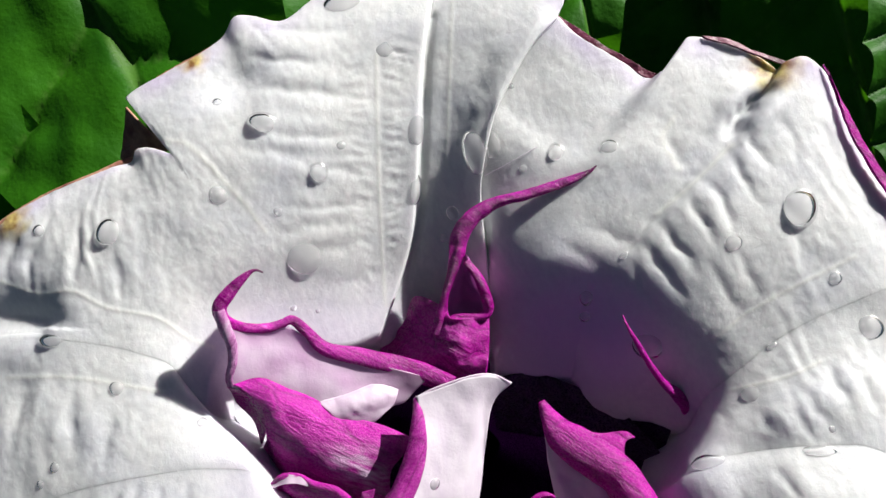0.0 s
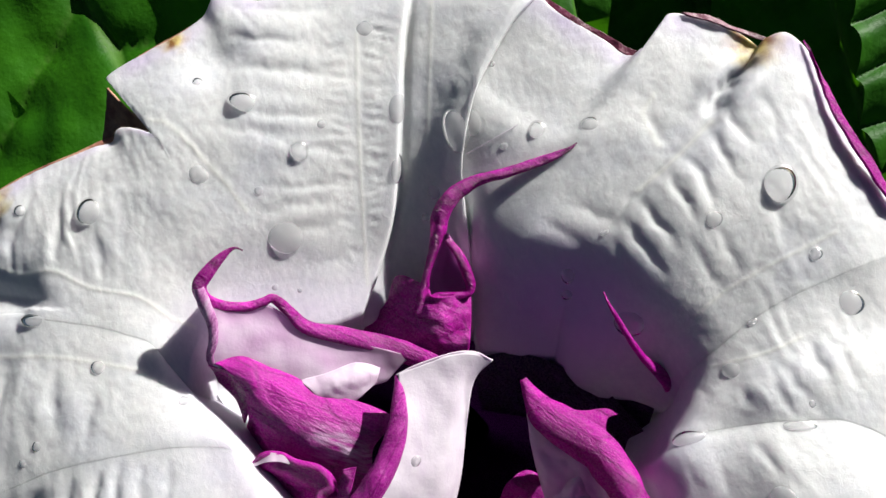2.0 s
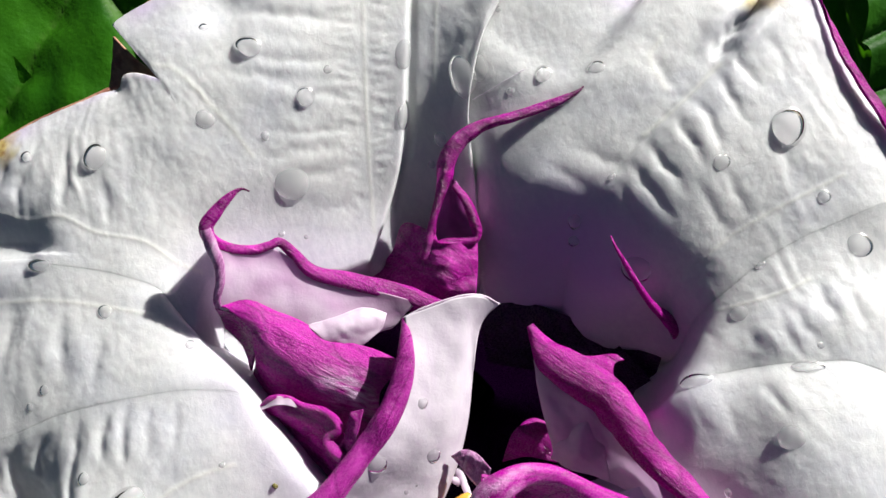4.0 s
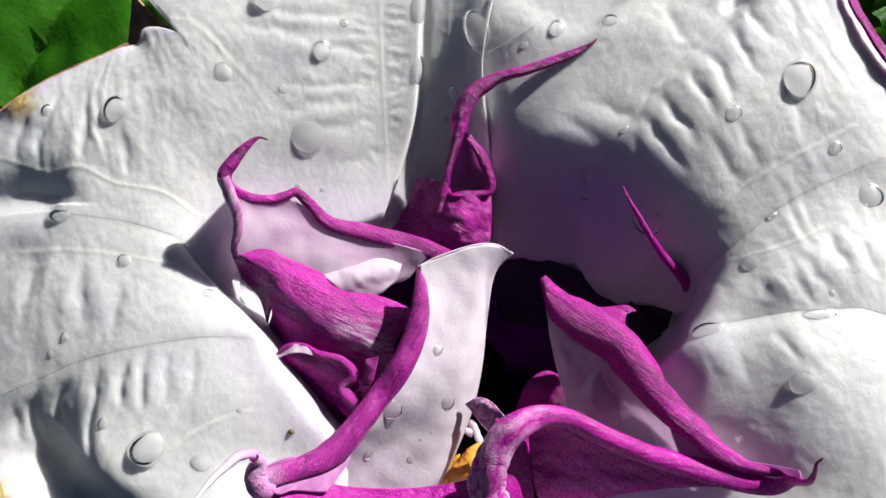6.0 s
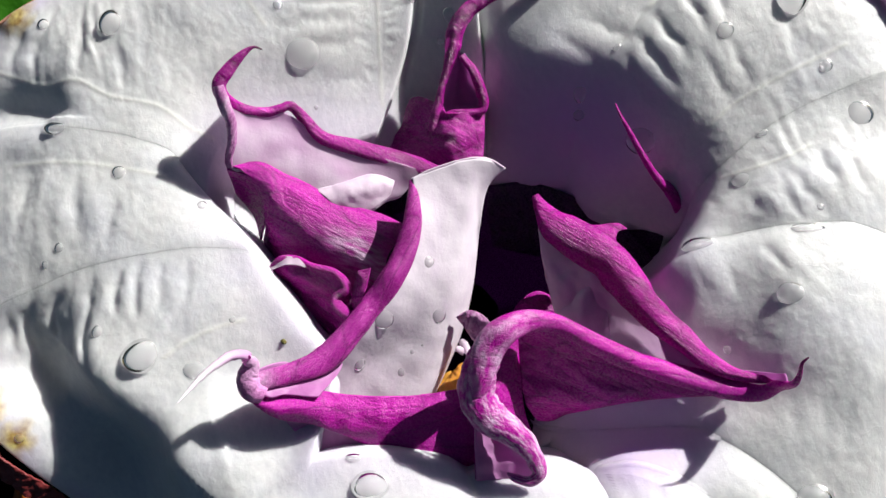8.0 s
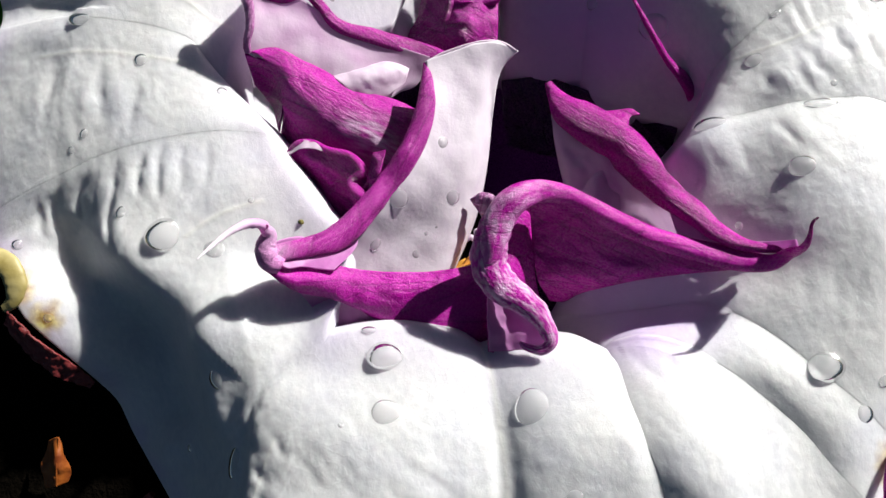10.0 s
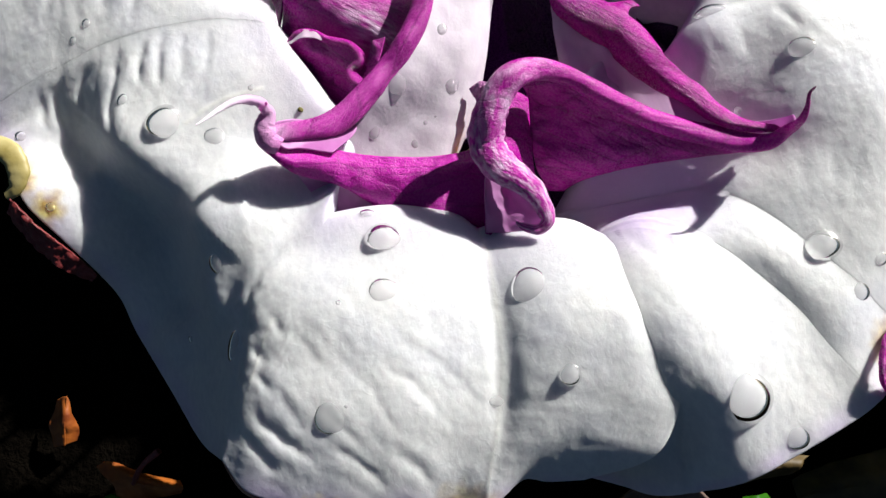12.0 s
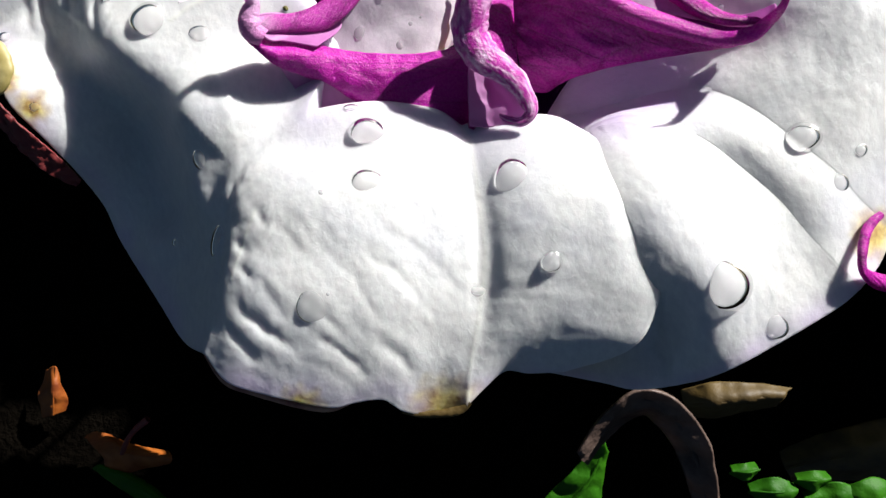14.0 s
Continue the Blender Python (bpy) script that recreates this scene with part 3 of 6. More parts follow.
crease(0.6, 1.2, [(-53.8, 18.6), (-54.3, 14.5), (-53.3, 9.8)], [(-47.8, 16.1), (-49.1, 11.3), (-49.8, 8.1)], [(-61, 19.7), (-62.3, 15.6), (-62.9, 9.9)])
# slanting folds of the front pillow
crease(0.22, 0.9, [(-19.7, -28.1), (-15.5, -31.2), (-13.1, -35.6)], [(-15.4, -25.8), (-9.9, -28.9), (-4.7, -33.3)], [(-4.9, -25.7), (-2, -27.9), (0.3, -30.9)], [(-23.7, -34.9), (-20.4, -38.5), (-18.8, -40.6)])
crease(0.38, 0.7, [(-16.6, -39.2), (-12.1, -43.3), (-8.7, -49)], [(-12.9, -38.4), (-7.3, -41.9), (-1.7, -47.6)], [(-8.8, -36.3), (-3.1, -39.7), (1.2, -44.7)], [(-25.8, -42.2), (-23.2, -45.7), (-21, -49.2)], [(-20.5, -44), (-16, -48), (-13, -51)])
crease(0.9, 0.9, [(-29.3, -44.5), (-27.4, -47.3), (-23.3, -50.1), (-18.9, -52.8)], [(-30.1, -49), (-27.4, -51.7), (-25.1, -53.9)])
crease(0.7, 0.8, [(-18, -49.9), (-14.4, -52), (-10.3, -55.7)], [(-10.1, -49.7), (-5.9, -53.4), (-4.6, -55.7)], [(-30.6, -34), (-28.9, -36.3)], [(-26.3, -33.4), (-24.4, -36.3)], [(-28.6, -40.8), (-25.7, -43.6)], [(-29.5, -37.5), (-27, -39.6)])
# valleys between the front pillows, each with its rib
crease(0.9, 2.6, [(-19.6, -19.5), (-24.6, -23.5), (-28.2, -27.3), (-30.8, -33.3), (-31.4, -40.8), (-32.5, -50)])
crease(0.9, 0.8, [(-23.6, -22.6), (-28.2, -27.3), (-30.8, -33.3), (-31.4, -40.8), (-32.5, -50)])
crease(1.25, 2.4, [(1, -22.4), (2.1, -25.4), (3.2, -32.3), (4, -38.2), (3.9, -46), (2.6, -55)])
crease(0.35, 0.8, [(20, -21.8), (21.5, -24), (24, -26)], [(30, -47), (28.5, -50), (27, -55)])
# crest of the left pillow over its shaded hollow
ridge(2.2, 5.5, 3.5, (-52, -8.5), (-46.5, -12.5), (-41.5, -16.5), (-38, -20))
ridge(-2.6, 4.5, 4.5, (-60, -9.5), (-54.5, -12.5), (-50.5, -17))
ridge(1.6, 3, 3, (-46.5, -37.2), (-42, -36.2))
# the upper left lobe dips to its fold at the rim
ridge(-2.2, 4, 2, (-72, 26.5), (-66, 27.5), (-60.5, 27.3))
ridge(-1.0, 0.8, 0.3, (-5, 72), (-6, 64.6), (-6.5, 54.1), (-7.4, 42.1), (-9.4, 34))
# the right front lobe swells between its folds
ridge(1.1, 11, 5, (20.5, -25), (23.5, -32), (25.5, -39), (26.3, -43))
# crest beside the channel
ridge(0.8, 3.5, 2.2, (10.9, 69.4), (6.1, 65.5), (4.4, 59.8), (2.4, 57.7), (1.2, 53.1))

# fine uneven wrinkles: place, reach, direction of the ribs in degrees, their spacing and height
WRINKLES = []


def wrinkles(x, y, reach, turn, spacing, height):
    WRINKLES.append((x, y, reach, turn, spacing, height))


wrinkles(-51.3, 41.5, 13, 97, 1.7, 0.32)
wrinkles(-41.9, 47.1, 9, 120, 1.6, 0.17)
wrinkles(-19.7, 58.3, 12, 172, 2.4, 0.10)
wrinkles(-21.2, 41.4, 11, 165, 2.3, 0.08)
wrinkles(-31.2, 65.1, 7, 130, 3.2, 0.43)
wrinkles(-10, 40.3, 5, 8, 0.72, 0.12)
wrinkles(28.6, 39.5, 13, 128, 2.3, 0.17)
wrinkles(45, 46.4, 13, 122, 1.8, 0.32)
wrinkles(17.9, 55.5, 14, 60, 4, 0.11)
wrinkles(47.1, 22.3, 11, 118, 1.8, 0.34)
wrinkles(38.1, 7.1, 10, 122, 2.5, 0.21)
wrinkles(42.8, -2.6, 15, 100, 4, 0.13)
wrinkles(-55.4, -0.9, 12, 78, 1.6, 0.41)
wrinkles(-43, 2.1, 8, 72, 1.6, 0.26)
wrinkles(-55.4, 14.6, 12, 95, 2.7, 0.30)
wrinkles(-12.5, -43.4, 17, 140, 2.2, 0.16)
wrinkles(-22.5, -53.3, 9, 150, 1.7, 0.21)
wrinkles(-26.8, -37.8, 6, 60, 1.3, 0.26)
wrinkles(-34, -31, 8, 35, 1.8, 0.30)
wrinkles(12.6, -44.5, 9, 172, 1.8, 0.15)
wrinkles(37.5, -39.9, 12, 130, 3.6, 0.21)
wrinkles(47.7, -13.5, 10, 70, 2.9, 0.26)

# broad swells and hollows: place, reach along and across, turn, height
SWELLS = []


def swell(x, y, along, across, turn, height):
    SWELLS.append((x, y, along, across, turn, height))


swell(-32.7, 61.8, 5, 3, 30, -1.2)
swell(-58.3, -6.9, 8, 7, 0, -3.2)
swell(-49.7, -20.8, 8, 5, -27, -4)
swell(-43.5, -32.4, 6, 8, 30, -4)
swell(-38.6, -24, 6, 6, 30, 3.6)
swell(-37.2, -31.5, 4.5, 5, 0, 2.8)
swell(-30.8, -13.8, 6, 5, 35, 1)
swell(-33.4, -17.3, 9, 8, 0, 4.2)
swell(-16.6, -34.7, 14, 12, 0, 0.8)
swell(14.8, -33.7, 10, 12, 0, 1)
swell(27.4, -49.5, 2.4, 5, 0, -2.2)
swell(34.4, -10.7, 7, 4, 0, -1.6)
swell(31.4, -55.4, 3, 3, 0, -2)
swell(25, 23.5, 6, 6, 0, -1.2)
swell(31, 25, 6, 5, 0, 0.8)
swell(12, 35, 11, 6.5, 0, 1.7)
swell(-32, 64, 5, 3.5, 20, -0.8)


def relief(x, y):
    """Height of creases, wrinkles, veins and swells, and the vein mask."""
    high, vein = np.zeros(x.shape), np.zeros(x.shape)
    wx, wy = x + 1.1 * grad_noise(x / 8, y / 8, 11), y + 1.1 * grad_noise(x / 8, y / 8, 12)
    calm = 1 - 0.92 * np.exp(-(((x - 15) / 17) ** 2 + ((y - 33) / 12) ** 2) ** 2)
    patchy = np.clip(0.8 + 0.8 * grad_noise(x / 8, y / 8, 15), 0.2, 1.4)
    for cx, cy, reach, turn, spacing, height in WRINKLES:
        c, s = math.cos(radians(turn)), math.sin(radians(turn))
        along, across = wx * c + wy * s, -wx * s + wy * c
        fade = np.exp(-(((x - cx) ** 2 + (y - cy) ** 2) / reach**2) ** 1.5)
        seed = int(100 * spacing) + int(turn)
        wave = grad_noise(across / (0.75 * spacing), along / (spacing * 5.5), seed)
        pillow = 1.5 * np.abs(grad_noise(across / (1.1 * spacing) + 0.3, along / (spacing * 4.5), seed + 7)) - 0.45
        fine = grad_noise(across / (0.36 * spacing), along / (spacing * 1.5), seed + 31)
        high += calm * patchy * height * fade * (0.22 * wave + 0.30 * pillow + 0.07 * fine)
    for cx, cy, a, b, turn, height in SWELLS:
        c, s = math.cos(radians(turn)), math.sin(radians(turn))
        along, across = (x - cx) * c + (y - cy) * s, -(x - cx) * s + (y - cy) * c
        high += height * np.exp(-((along / a) ** 2) - (across / b) ** 2)
    # lines are followed a little unevenly, so that no crease is ruler-straight
    jx, jy = x + 0.35 * grad_noise(x / 2.2, y / 2.2, 41), y + 0.35 * grad_noise(x / 2.2, y / 2.2, 42)
    for line, depth, width in CREASES:
        curve = spline(line, 60)
        reach = 4.5 * width
        near = (jx > curve[:, 0].min() - reach) & (jx < curve[:, 0].max() + reach) & (jy > curve[:, 1].min() - reach) & (jy < curve[:, 1].max() + reach)
        if not near.any():
            continue
        px, py = jx[near], jy[near]
        gap = (px[:, None] - curve[None, :, 0]) ** 2 + (py[:, None] - curve[None, :, 1]) ** 2
        at = gap.argmin(1)
        d = np.sqrt(gap[np.arange(len(at)), at])
        share = at / 59
        ends = np.sin(np.pi * np.clip(0.03 + 0.94 * share, 0, 1)) ** 1.2
        high[near] -= depth * ends * (np.exp(-((d / (0.62 * width)) ** 2)) - 0.30 * np.exp(-(((d - 1.9 * width) / (1.0 * width)) ** 2)))
    for line, height, left, right in RIDGES:
        curve = spline(line, 60)
        best, side = np.full(x.shape, 1e9), np.zeros(x.shape)
        for (ax, ay), (bx, by) in zip(curve[:-1], curve[1:]):
            d = (x - ax) ** 2 + (y - ay) ** 2
            closer = d < best
            best = np.where(closer, d, best)
            side = np.where(closer, (bx - ax) * (y - ay) - (by - ay) * (x - ax), side)
        high += height * np.exp(-best / np.where(side > 0, left, right) ** 2)
    for line, height, width in VEINS:
        d = distance_to(spline(line, 90), x, y)
        high += 0.2 * height * np.exp(-((d / (0.6 * width)) ** 2)) - 0.14 * height * np.exp(-((d / (3 * width)) ** 2))
        vein = np.maximum(vein, 0.5 * np.exp(-((d / (0.7 * width)) ** 2)))
    high += calm * (0.12 * grad_noise(x / 6, y / 6, 3) + 0.04 * grad_noise(x / 2.6, y / 2.6, 4) + 0.035 * grad_noise(x / 1.1, y / 1.1, 5))
    return high, vein


SKIRTS = {
    "over": [(0.35, -0.08), (0.6, -0.3), (0.75, -0.75), (0.75, -1.6), (0.5, -3.2)],
    "under": [(0.8, -0.3), (1.6, -0.8), (2.4, -1.6), (3.0, -2.8)],
    "seam": [(0.3, -0.01), (0.5, -0.05)],
    "level": [(0.15, -0.06), (0.3, -0.25), (0.4, -1.0)],
    "rim": [(0.15, -0.03), (0.28, -0.14), (0.3, -0.32), (0.1, -0.5), (-0.8, -0.7), (-2.5, -1.0)],
    "soft": [(0.6, -0.5), (1.2, -1.3), (1.8, -2.6), (2.4, -4.5), (3.0, -8.0), (3.6, -14.0)],
    "sharp": [(0.4, -0.25), (0.8, -0.8), (1.1, -1.7), (1.3, -3.2), (1.4, -6.0), (1.2, -12.0)],
}


def skirted(grid, first, last):
    """Adds rows beyond the first and last row of a grid, which carry the sheet on and down."""
    def beyond(edge, inner, steps):
        out = (edge - inner) * (1, 1, 0)
        out /= np.maximum(np.linalg.norm(out, axis=1), 1e-6)[:, None]
        wide = np.pad(out, ((7, 7), (0, 0)), mode="edge")
        out = sum(wide[k : k + len(out)] for k in range(15))
        out /= np.maximum(np.linalg.norm(out, axis=1), 1e-6)[:, None]
        return [edge + o * out + (0, 0, dz) for o, dz in steps]

    head = beyond(grid[0], grid[2], SKIRTS[first])[::-1]
    tail = beyond(grid[-1], grid[-3], SKIRTS[last])
    return np.concatenate([np.array(head), grid, np.array(tail)])


RIM_BROWN = [([(-0.6, -59.8, 1)], 4.2), ([(43.2, 63.5, 0)], 3.4), ([(-39.7, 66, -1)], 2.0), ([(-66.5, -14.3, 0)], 2.4), ([(-62.3, -18.2, 0)], 2.2), ([(-65.4, 42.5, -2)], 2.5), ([(53.6, -36, 1)], 3.0), ([(-19.5, -59.6, -1)], 2.5)]


def lobe_grid(left, right, throat, rim, puff, roll_in, nv, step):
    """One lobe between two folds, puffed up in the middle."""
    nu = int(max(np.linalg.norm(np.diff(spline(c, 60), axis=0), axis=1).sum() for c in (throat, rim)) / step)
    l, r, t, m = spline(left, nv), spline(right, nv), spline(throat, nu), spline(rim, nu)
    u, v = np.linspace(0, 1, nu)[None, :, None], np.linspace(0, 1, nv)[:, None, None]
    # the rim's teeth fade out quickly towards the throat
    sweep = np.exp(-((np.arange(-nu // 4, nu // 4 + 1) / (nu / 9)) ** 2))
    pad = len(sweep) // 2
    even = np.pad(m - (1 - u[0]) * m[0] - u[0] * m[-1], ((pad, pad), (0, 0)), mode="reflect", reflect_type="odd")
    even = sum(k * even[i : i + nu] for i, k in enumerate(sweep / sweep.sum())) + (1 - u[0]) * m[0] + u[0] * m[-1]
    even[0], even[-1] = m[0], m[-1]
    grid = (1 - v) * t[None] + v * even[None] + v**7 * (m - even)[None] + (1 - u) * l[:, None] + u * r[:, None]
    grid -= (1 - u) * (1 - v) * t[0] + u * (1 - v) * t[-1] + (1 - u) * v * m[0] + u * v * m[-1]
    grid[..., 2] += puff * (np.sin(np.pi * u) ** 1.1 * np.sin(np.pi * np.clip(v, 0, 1) ** (1.5 if roll_in == "sharp" else 1.0)) ** 0.8)[..., 0]
    for (first, last), deep, far in NOTCHES:
        way = [np.linalg.norm(m[:, :2] - np.array(p[:2]), axis=1) for p in (first, last)]
        if max(w.min() for w in way) < 1.0:
            a, b = way[0].argmin(), way[1].argmin()
            rows = np.linspace(0, 1, nv)
            for j in range(a, b):
                at = rows - deep * (j - a) / (b - a) * np.clip((rows - 1 + far) / far, 0, 1)
                grid[:, j] = np.stack([np.interp(at, rows, grid[:, j, k]) for k in range(3)], 1)
    return grid


# hollows by the throat where purplish shade is tinted into the white petal
SHADE_TINTS = [(15.3, 24.6, -9), (21.9, -12.5, -5)]


def lobe_mesh(group):
    """One or more lobes that run into each other without an edge."""
    step = 0.34
    long = np.mean([np.linalg.norm(np.diff(spline(c, 60), axis=0), axis=1).sum() for lobe in group for c in lobe[:2]])
    nv = int(long / step)
    grids = [lobe_grid(*lobe[:5], lobe[7], nv, step) for lobe in group]
    roll_in, left_lies, right_lies = group[0][7], group[0][5], group[-1][6]
    grid = np.concatenate([grids[0]] + [g[:, 1:] for g in grids[1:]], 1)
    seams = np.cumsum([g.shape[1] - (1 if k else 0) for k, g in enumerate(grids)])[:-1] - 1
    n = grid.shape[1]
    for seam in seams:
        kernel = np.exp(-((np.arange(-14, 15) / 6.0) ** 2))
        wide = np.pad(grid, ((0, 0), (14, 14), (0, 0)), mode="edge")
        smooth = sum(k * wide[:, i : i + n] for i, k in enumerate(kernel / kernel.sum()))
        near = np.exp(-(((np.arange(n) - seam) / 9.0) ** 4))[None, :] * np.clip((1 - np.linspace(0, 1, nv)) * 8, 0, 1)[:, None]
        grid[..., 2] += near * (smooth[..., 2] - grid[..., 2])
    v = np.linspace(0, 1, nv)[:, None]
    edge = np.minimum(np.arange(n), np.arange(n)[::-1])[None] * step
    high, vein = relief(grid[..., 0], grid[..., 1])
    grid[..., 2] += high * np.minimum(1, 0.15 + 2.5 * v) * (0.45 + 0.55 * np.minimum(1, edge / 4.0))
    d_rim = np.broadcast_to((1 - v) * long, grid.shape[:2])
    lilac = 0.55 * np.exp(-((d_rim / 2.5) ** 2)) * (0.6 + 0.6 * grad_noise(grid[..., 0] / 5, grid[..., 1] / 5, 8)) + 0.22 * np.exp(-((v * long / 6) ** 2))
    for cx, cy, _ in SHADE_TINTS:
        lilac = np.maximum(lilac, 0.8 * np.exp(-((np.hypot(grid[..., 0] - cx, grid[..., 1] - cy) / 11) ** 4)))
    brown = np.zeros(grid.shape[:2])
    for ((cx, cy, *_),), reach in RIM_BROWN:
        d = np.hypot(grid[..., 0] - cx, grid[..., 1] - cy) + 0.9 * grad_noise(grid[..., 0] / 1.5, grid[..., 1] / 1.5, 9)
        brown = np.maximum(brown, np.clip(1.4 - d / reach, 0, 1))
    full = skirted(grid, roll_in, "rim")
    k0, k1 = len(SKIRTS[roll_in]), len(SKIRTS["rim"])
    masks = np.pad(np.stack([lilac, brown, vein], -1), ((k0, k1), (0, 0), (0, 0)), mode="edge")
    j0, j1 = len(SKIRTS[left_lies]), len(SKIRTS[right_lies])
    full = skirted(full.swapaxes(0, 1), left_lies, right_lies).swapaxes(0, 1)
    masks = np.pad(masks, ((0, 0), (j0, j1), (0, 0)), mode="edge")
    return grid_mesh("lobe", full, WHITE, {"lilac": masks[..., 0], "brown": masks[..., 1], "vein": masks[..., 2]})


groups = []
for lobe in LOBES:
    if groups and groups[-1][-1][6] == "seam" and lobe[5] == "seam":
        groups[-1].append(lobe)
    else:
        groups.append([lobe])
flower = tagged(new("flower"), "white and purple double trumpet flower wet with drops", "flower")
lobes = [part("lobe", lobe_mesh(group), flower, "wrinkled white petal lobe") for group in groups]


# the funnel below the throat, the green calyx and the stem
def ring_tube(name, rings, material, parent, label="", n=72, squash=1.0, wobble=0.0):
    """A tube of rings: centre x, y, height and radius."""
    line = spline(rings, 40)
    turn = np.linspace(0, 2 * np.pi, n)
    wide = line[:, 3:4] * (1 + wobble * np.cos(5 * turn)[None])
    grid = np.stack([line[:, 0:1] + wide * np.cos(turn), line[:, 1:2] + squash * wide * np.sin(turn), np.repeat(line[:, 2:3], n, 1)], -1)
    return part(name, grid_mesh(name, grid, material), parent, label)


mid = (0.2, 1.7)
ring_tube("corolla_tube", [(mid[0], mid[1], -15, 30), (mid[0], mid[1], -24, 26), (mid[0], mid[1], -45, 15), (mid[0], mid[1], -65, 8), (mid[0], mid[1] , -95, 6)], PURPLE_SHADE, flower, "purple flower tube darkened for throat shade", wobble=0.05, squash=0.8)
ring_tube("calyx", [(mid[0], mid[1], -70, 9), (mid[0], mid[1], -90, 9), (mid[0], mid[1], -125, 7), (mid[0], mid[1], -140, 3)], STEM, flower, "purple-green calyx")
ring_tube("stem", [(mid[0], mid[1], -130, 3), (mid[0] - 4, mid[1] + 3, -200, 3.4), (mid[0] - 6, mid[1] + 6, -302, 4)], STEM, flower, "purple-green stem")

loft("throat_wall", [[(-40.8, 22.4, -6), (-35.7, 23.6, -8), (-29.7, 24.6, -11), (-19.7, 23.9, -13)], [(-37.7, 17.8, -8.5), (-34.4, 18.9, -10), (-29.2, 20, -13), (-20.3, 20.2, -17)], [(-33.8, 12.7, -10), (-31.8, 13.3, -12), (-27.8, 14.7, -15), (-20.7, 14.7, -20)], [(-31.1, 5.2, -11), (-29.8, 7.7, -13), (-27.2, 8.9, -17), (-20.9, 9.1, -22)]], WHITE, flower, "shaded wall of the white throat", masks={"lilac": lambda a, b: 0.35 + 0 * a}, nu=70, nv=60)

# ---- the inner purple petals ----
def tipped(along, turn):
    return np.clip(1 - along * 9, 0, 1)


def frost(along, turn):
    """Uneven white bloom on a rolled edge."""
    return 0.26 + 0.5 * grad_noise(along * 14, turn * 1.1, 3) + 0.35 * grad_noise(along * 60, turn * 3, 6)


# the upper spout with its long curved tip
roll("spout_tip", [
    (18, 49.3, 1, 0.1), (16.8, 48.4, 0.8, 0.3), (13.7, 47.2, 0.2, 0.6), (8.2, 45.5, -0.3, 0.8), (4.3, 44.6, -0.8, 0.9),
    (1.1, 42.8, -1.2, 1.1), (-0.9, 40.2, -2, 1.2), (-1.5, 37.5, -3, 1.1),
], PURPLE, flower, "long curved purple petal tip", masks={"brown": tipped})
roll("spout_edge", [(-1.2, 38.6, -2, 1), (-2.1, 35.1, -3, 0.7), (-3.1, 31.9, -4, 0.6), (-3.7, 29.2, -5, 0.7), (-4.3, 26.3, -6, 0.9)], PURPLE, flower)
roll("spout_edge", [
    (-0.1, 36.5, -3, 0.5), (1.5, 34.3, -3, 0.6), (2.7, 31.5, -4, 0.8), (3, 29.4, -5, 0.8), (1.5, 28.6, -5, 0.7),
    (-1.8, 28.1, -5, 0.8), (-3.4, 26.7, -6, 0.7),
], PURPLE, flower)
loft("spout_hollow", [[(-0.9, 38.3, -3), (-2.2, 35.2, -4), (-3.2, 31.7, -6), (-3.5, 28.4, -7)], [(-0.3, 37.7, -5), (-0.4, 34.6, -7), (-0.4, 31.3, -8), (-0.4, 28.4, -8)], [(0.1, 36.7, -3), (1.7, 34.4, -4), (2.7, 31.2, -6), (2.6, 28.8, -7)]], LILAC, flower, "lilac inside of the spout", masks={"lilac": lambda a, b: 0.8 + 0 * a})
loft("spout_body", [[(-3, 30, -5), (-7.7, 31.8, -8), (-9.5, 28.1, -10), (-11.8, 25.6, -12), (-13.5, 23.8, -14)], [(-2.2, 28.3, -4), (-4.7, 28, -6), (-6.8, 25.5, -7), (-9, 23, -9), (-10.9, 20.9, -12)], [(0.6, 28.5, -4), (-1, 25.5, -4), (-2.2, 23.1, -5), (-3.9, 20.6, -7), (-4.8, 18, -10)], [(3.2, 29.2, -6), (3.2, 25.5, -6), (3, 22.2, -7), (2.7, 19.7, -9), (2.4, 17, -12)]], PURPLE_SIDE, flower, "crumpled deep purple petal", rough=0.5, size=4.2, nu=70, nv=60)

# left petal: rolled purple edge, pale inside, dark hooked tip
roll("left_edge", [
    (-26.7, 34.2, 6.4, 0.1), (-27.9, 34.5, 6.4, 0.2), (-29.3, 33.5, 6.4, 0.5), (-31.3, 31.5, 6, 0.8),
    (-32.6, 29.7, 5.6, 0.9), (-32, 28, 5, 0.8), (-30.1, 27.1, 3, 0.7), (-27.5, 27, 1.5, 0.7), (-25.3, 27.7, 1, 0.6),
    (-24, 28.1, 0.5, 0.7), (-22.1, 26.4, -0.7, 0.9), (-19.9, 24.2, -1.9, 1.1), (-15, 23, -3.4, 1.2),
    (-10.3, 21.9, -4.9, 1.3), (-6.3, 20.7, -5.8, 1.3), (-2.2, 19, -6.4, 1.1),
], PURPLE, flower, "rolled purple petal edge with a dark hooked tip", masks={"brown": lambda a, b: np.clip(1 - a * 12, 0, 1)}, nu=160)
roll("left_side", [
    (-32.5, 29.4, 6, 0.7), (-32, 27.1, 5, 0.8), (-31.3, 24.9, 4, 0.8), (-31.4, 22.6, 3, 0.6), (-32.1, 20.5, 2, 0.5),
    (-32.2, 19.4, 1, 0.5),
], FROSTED, flower)
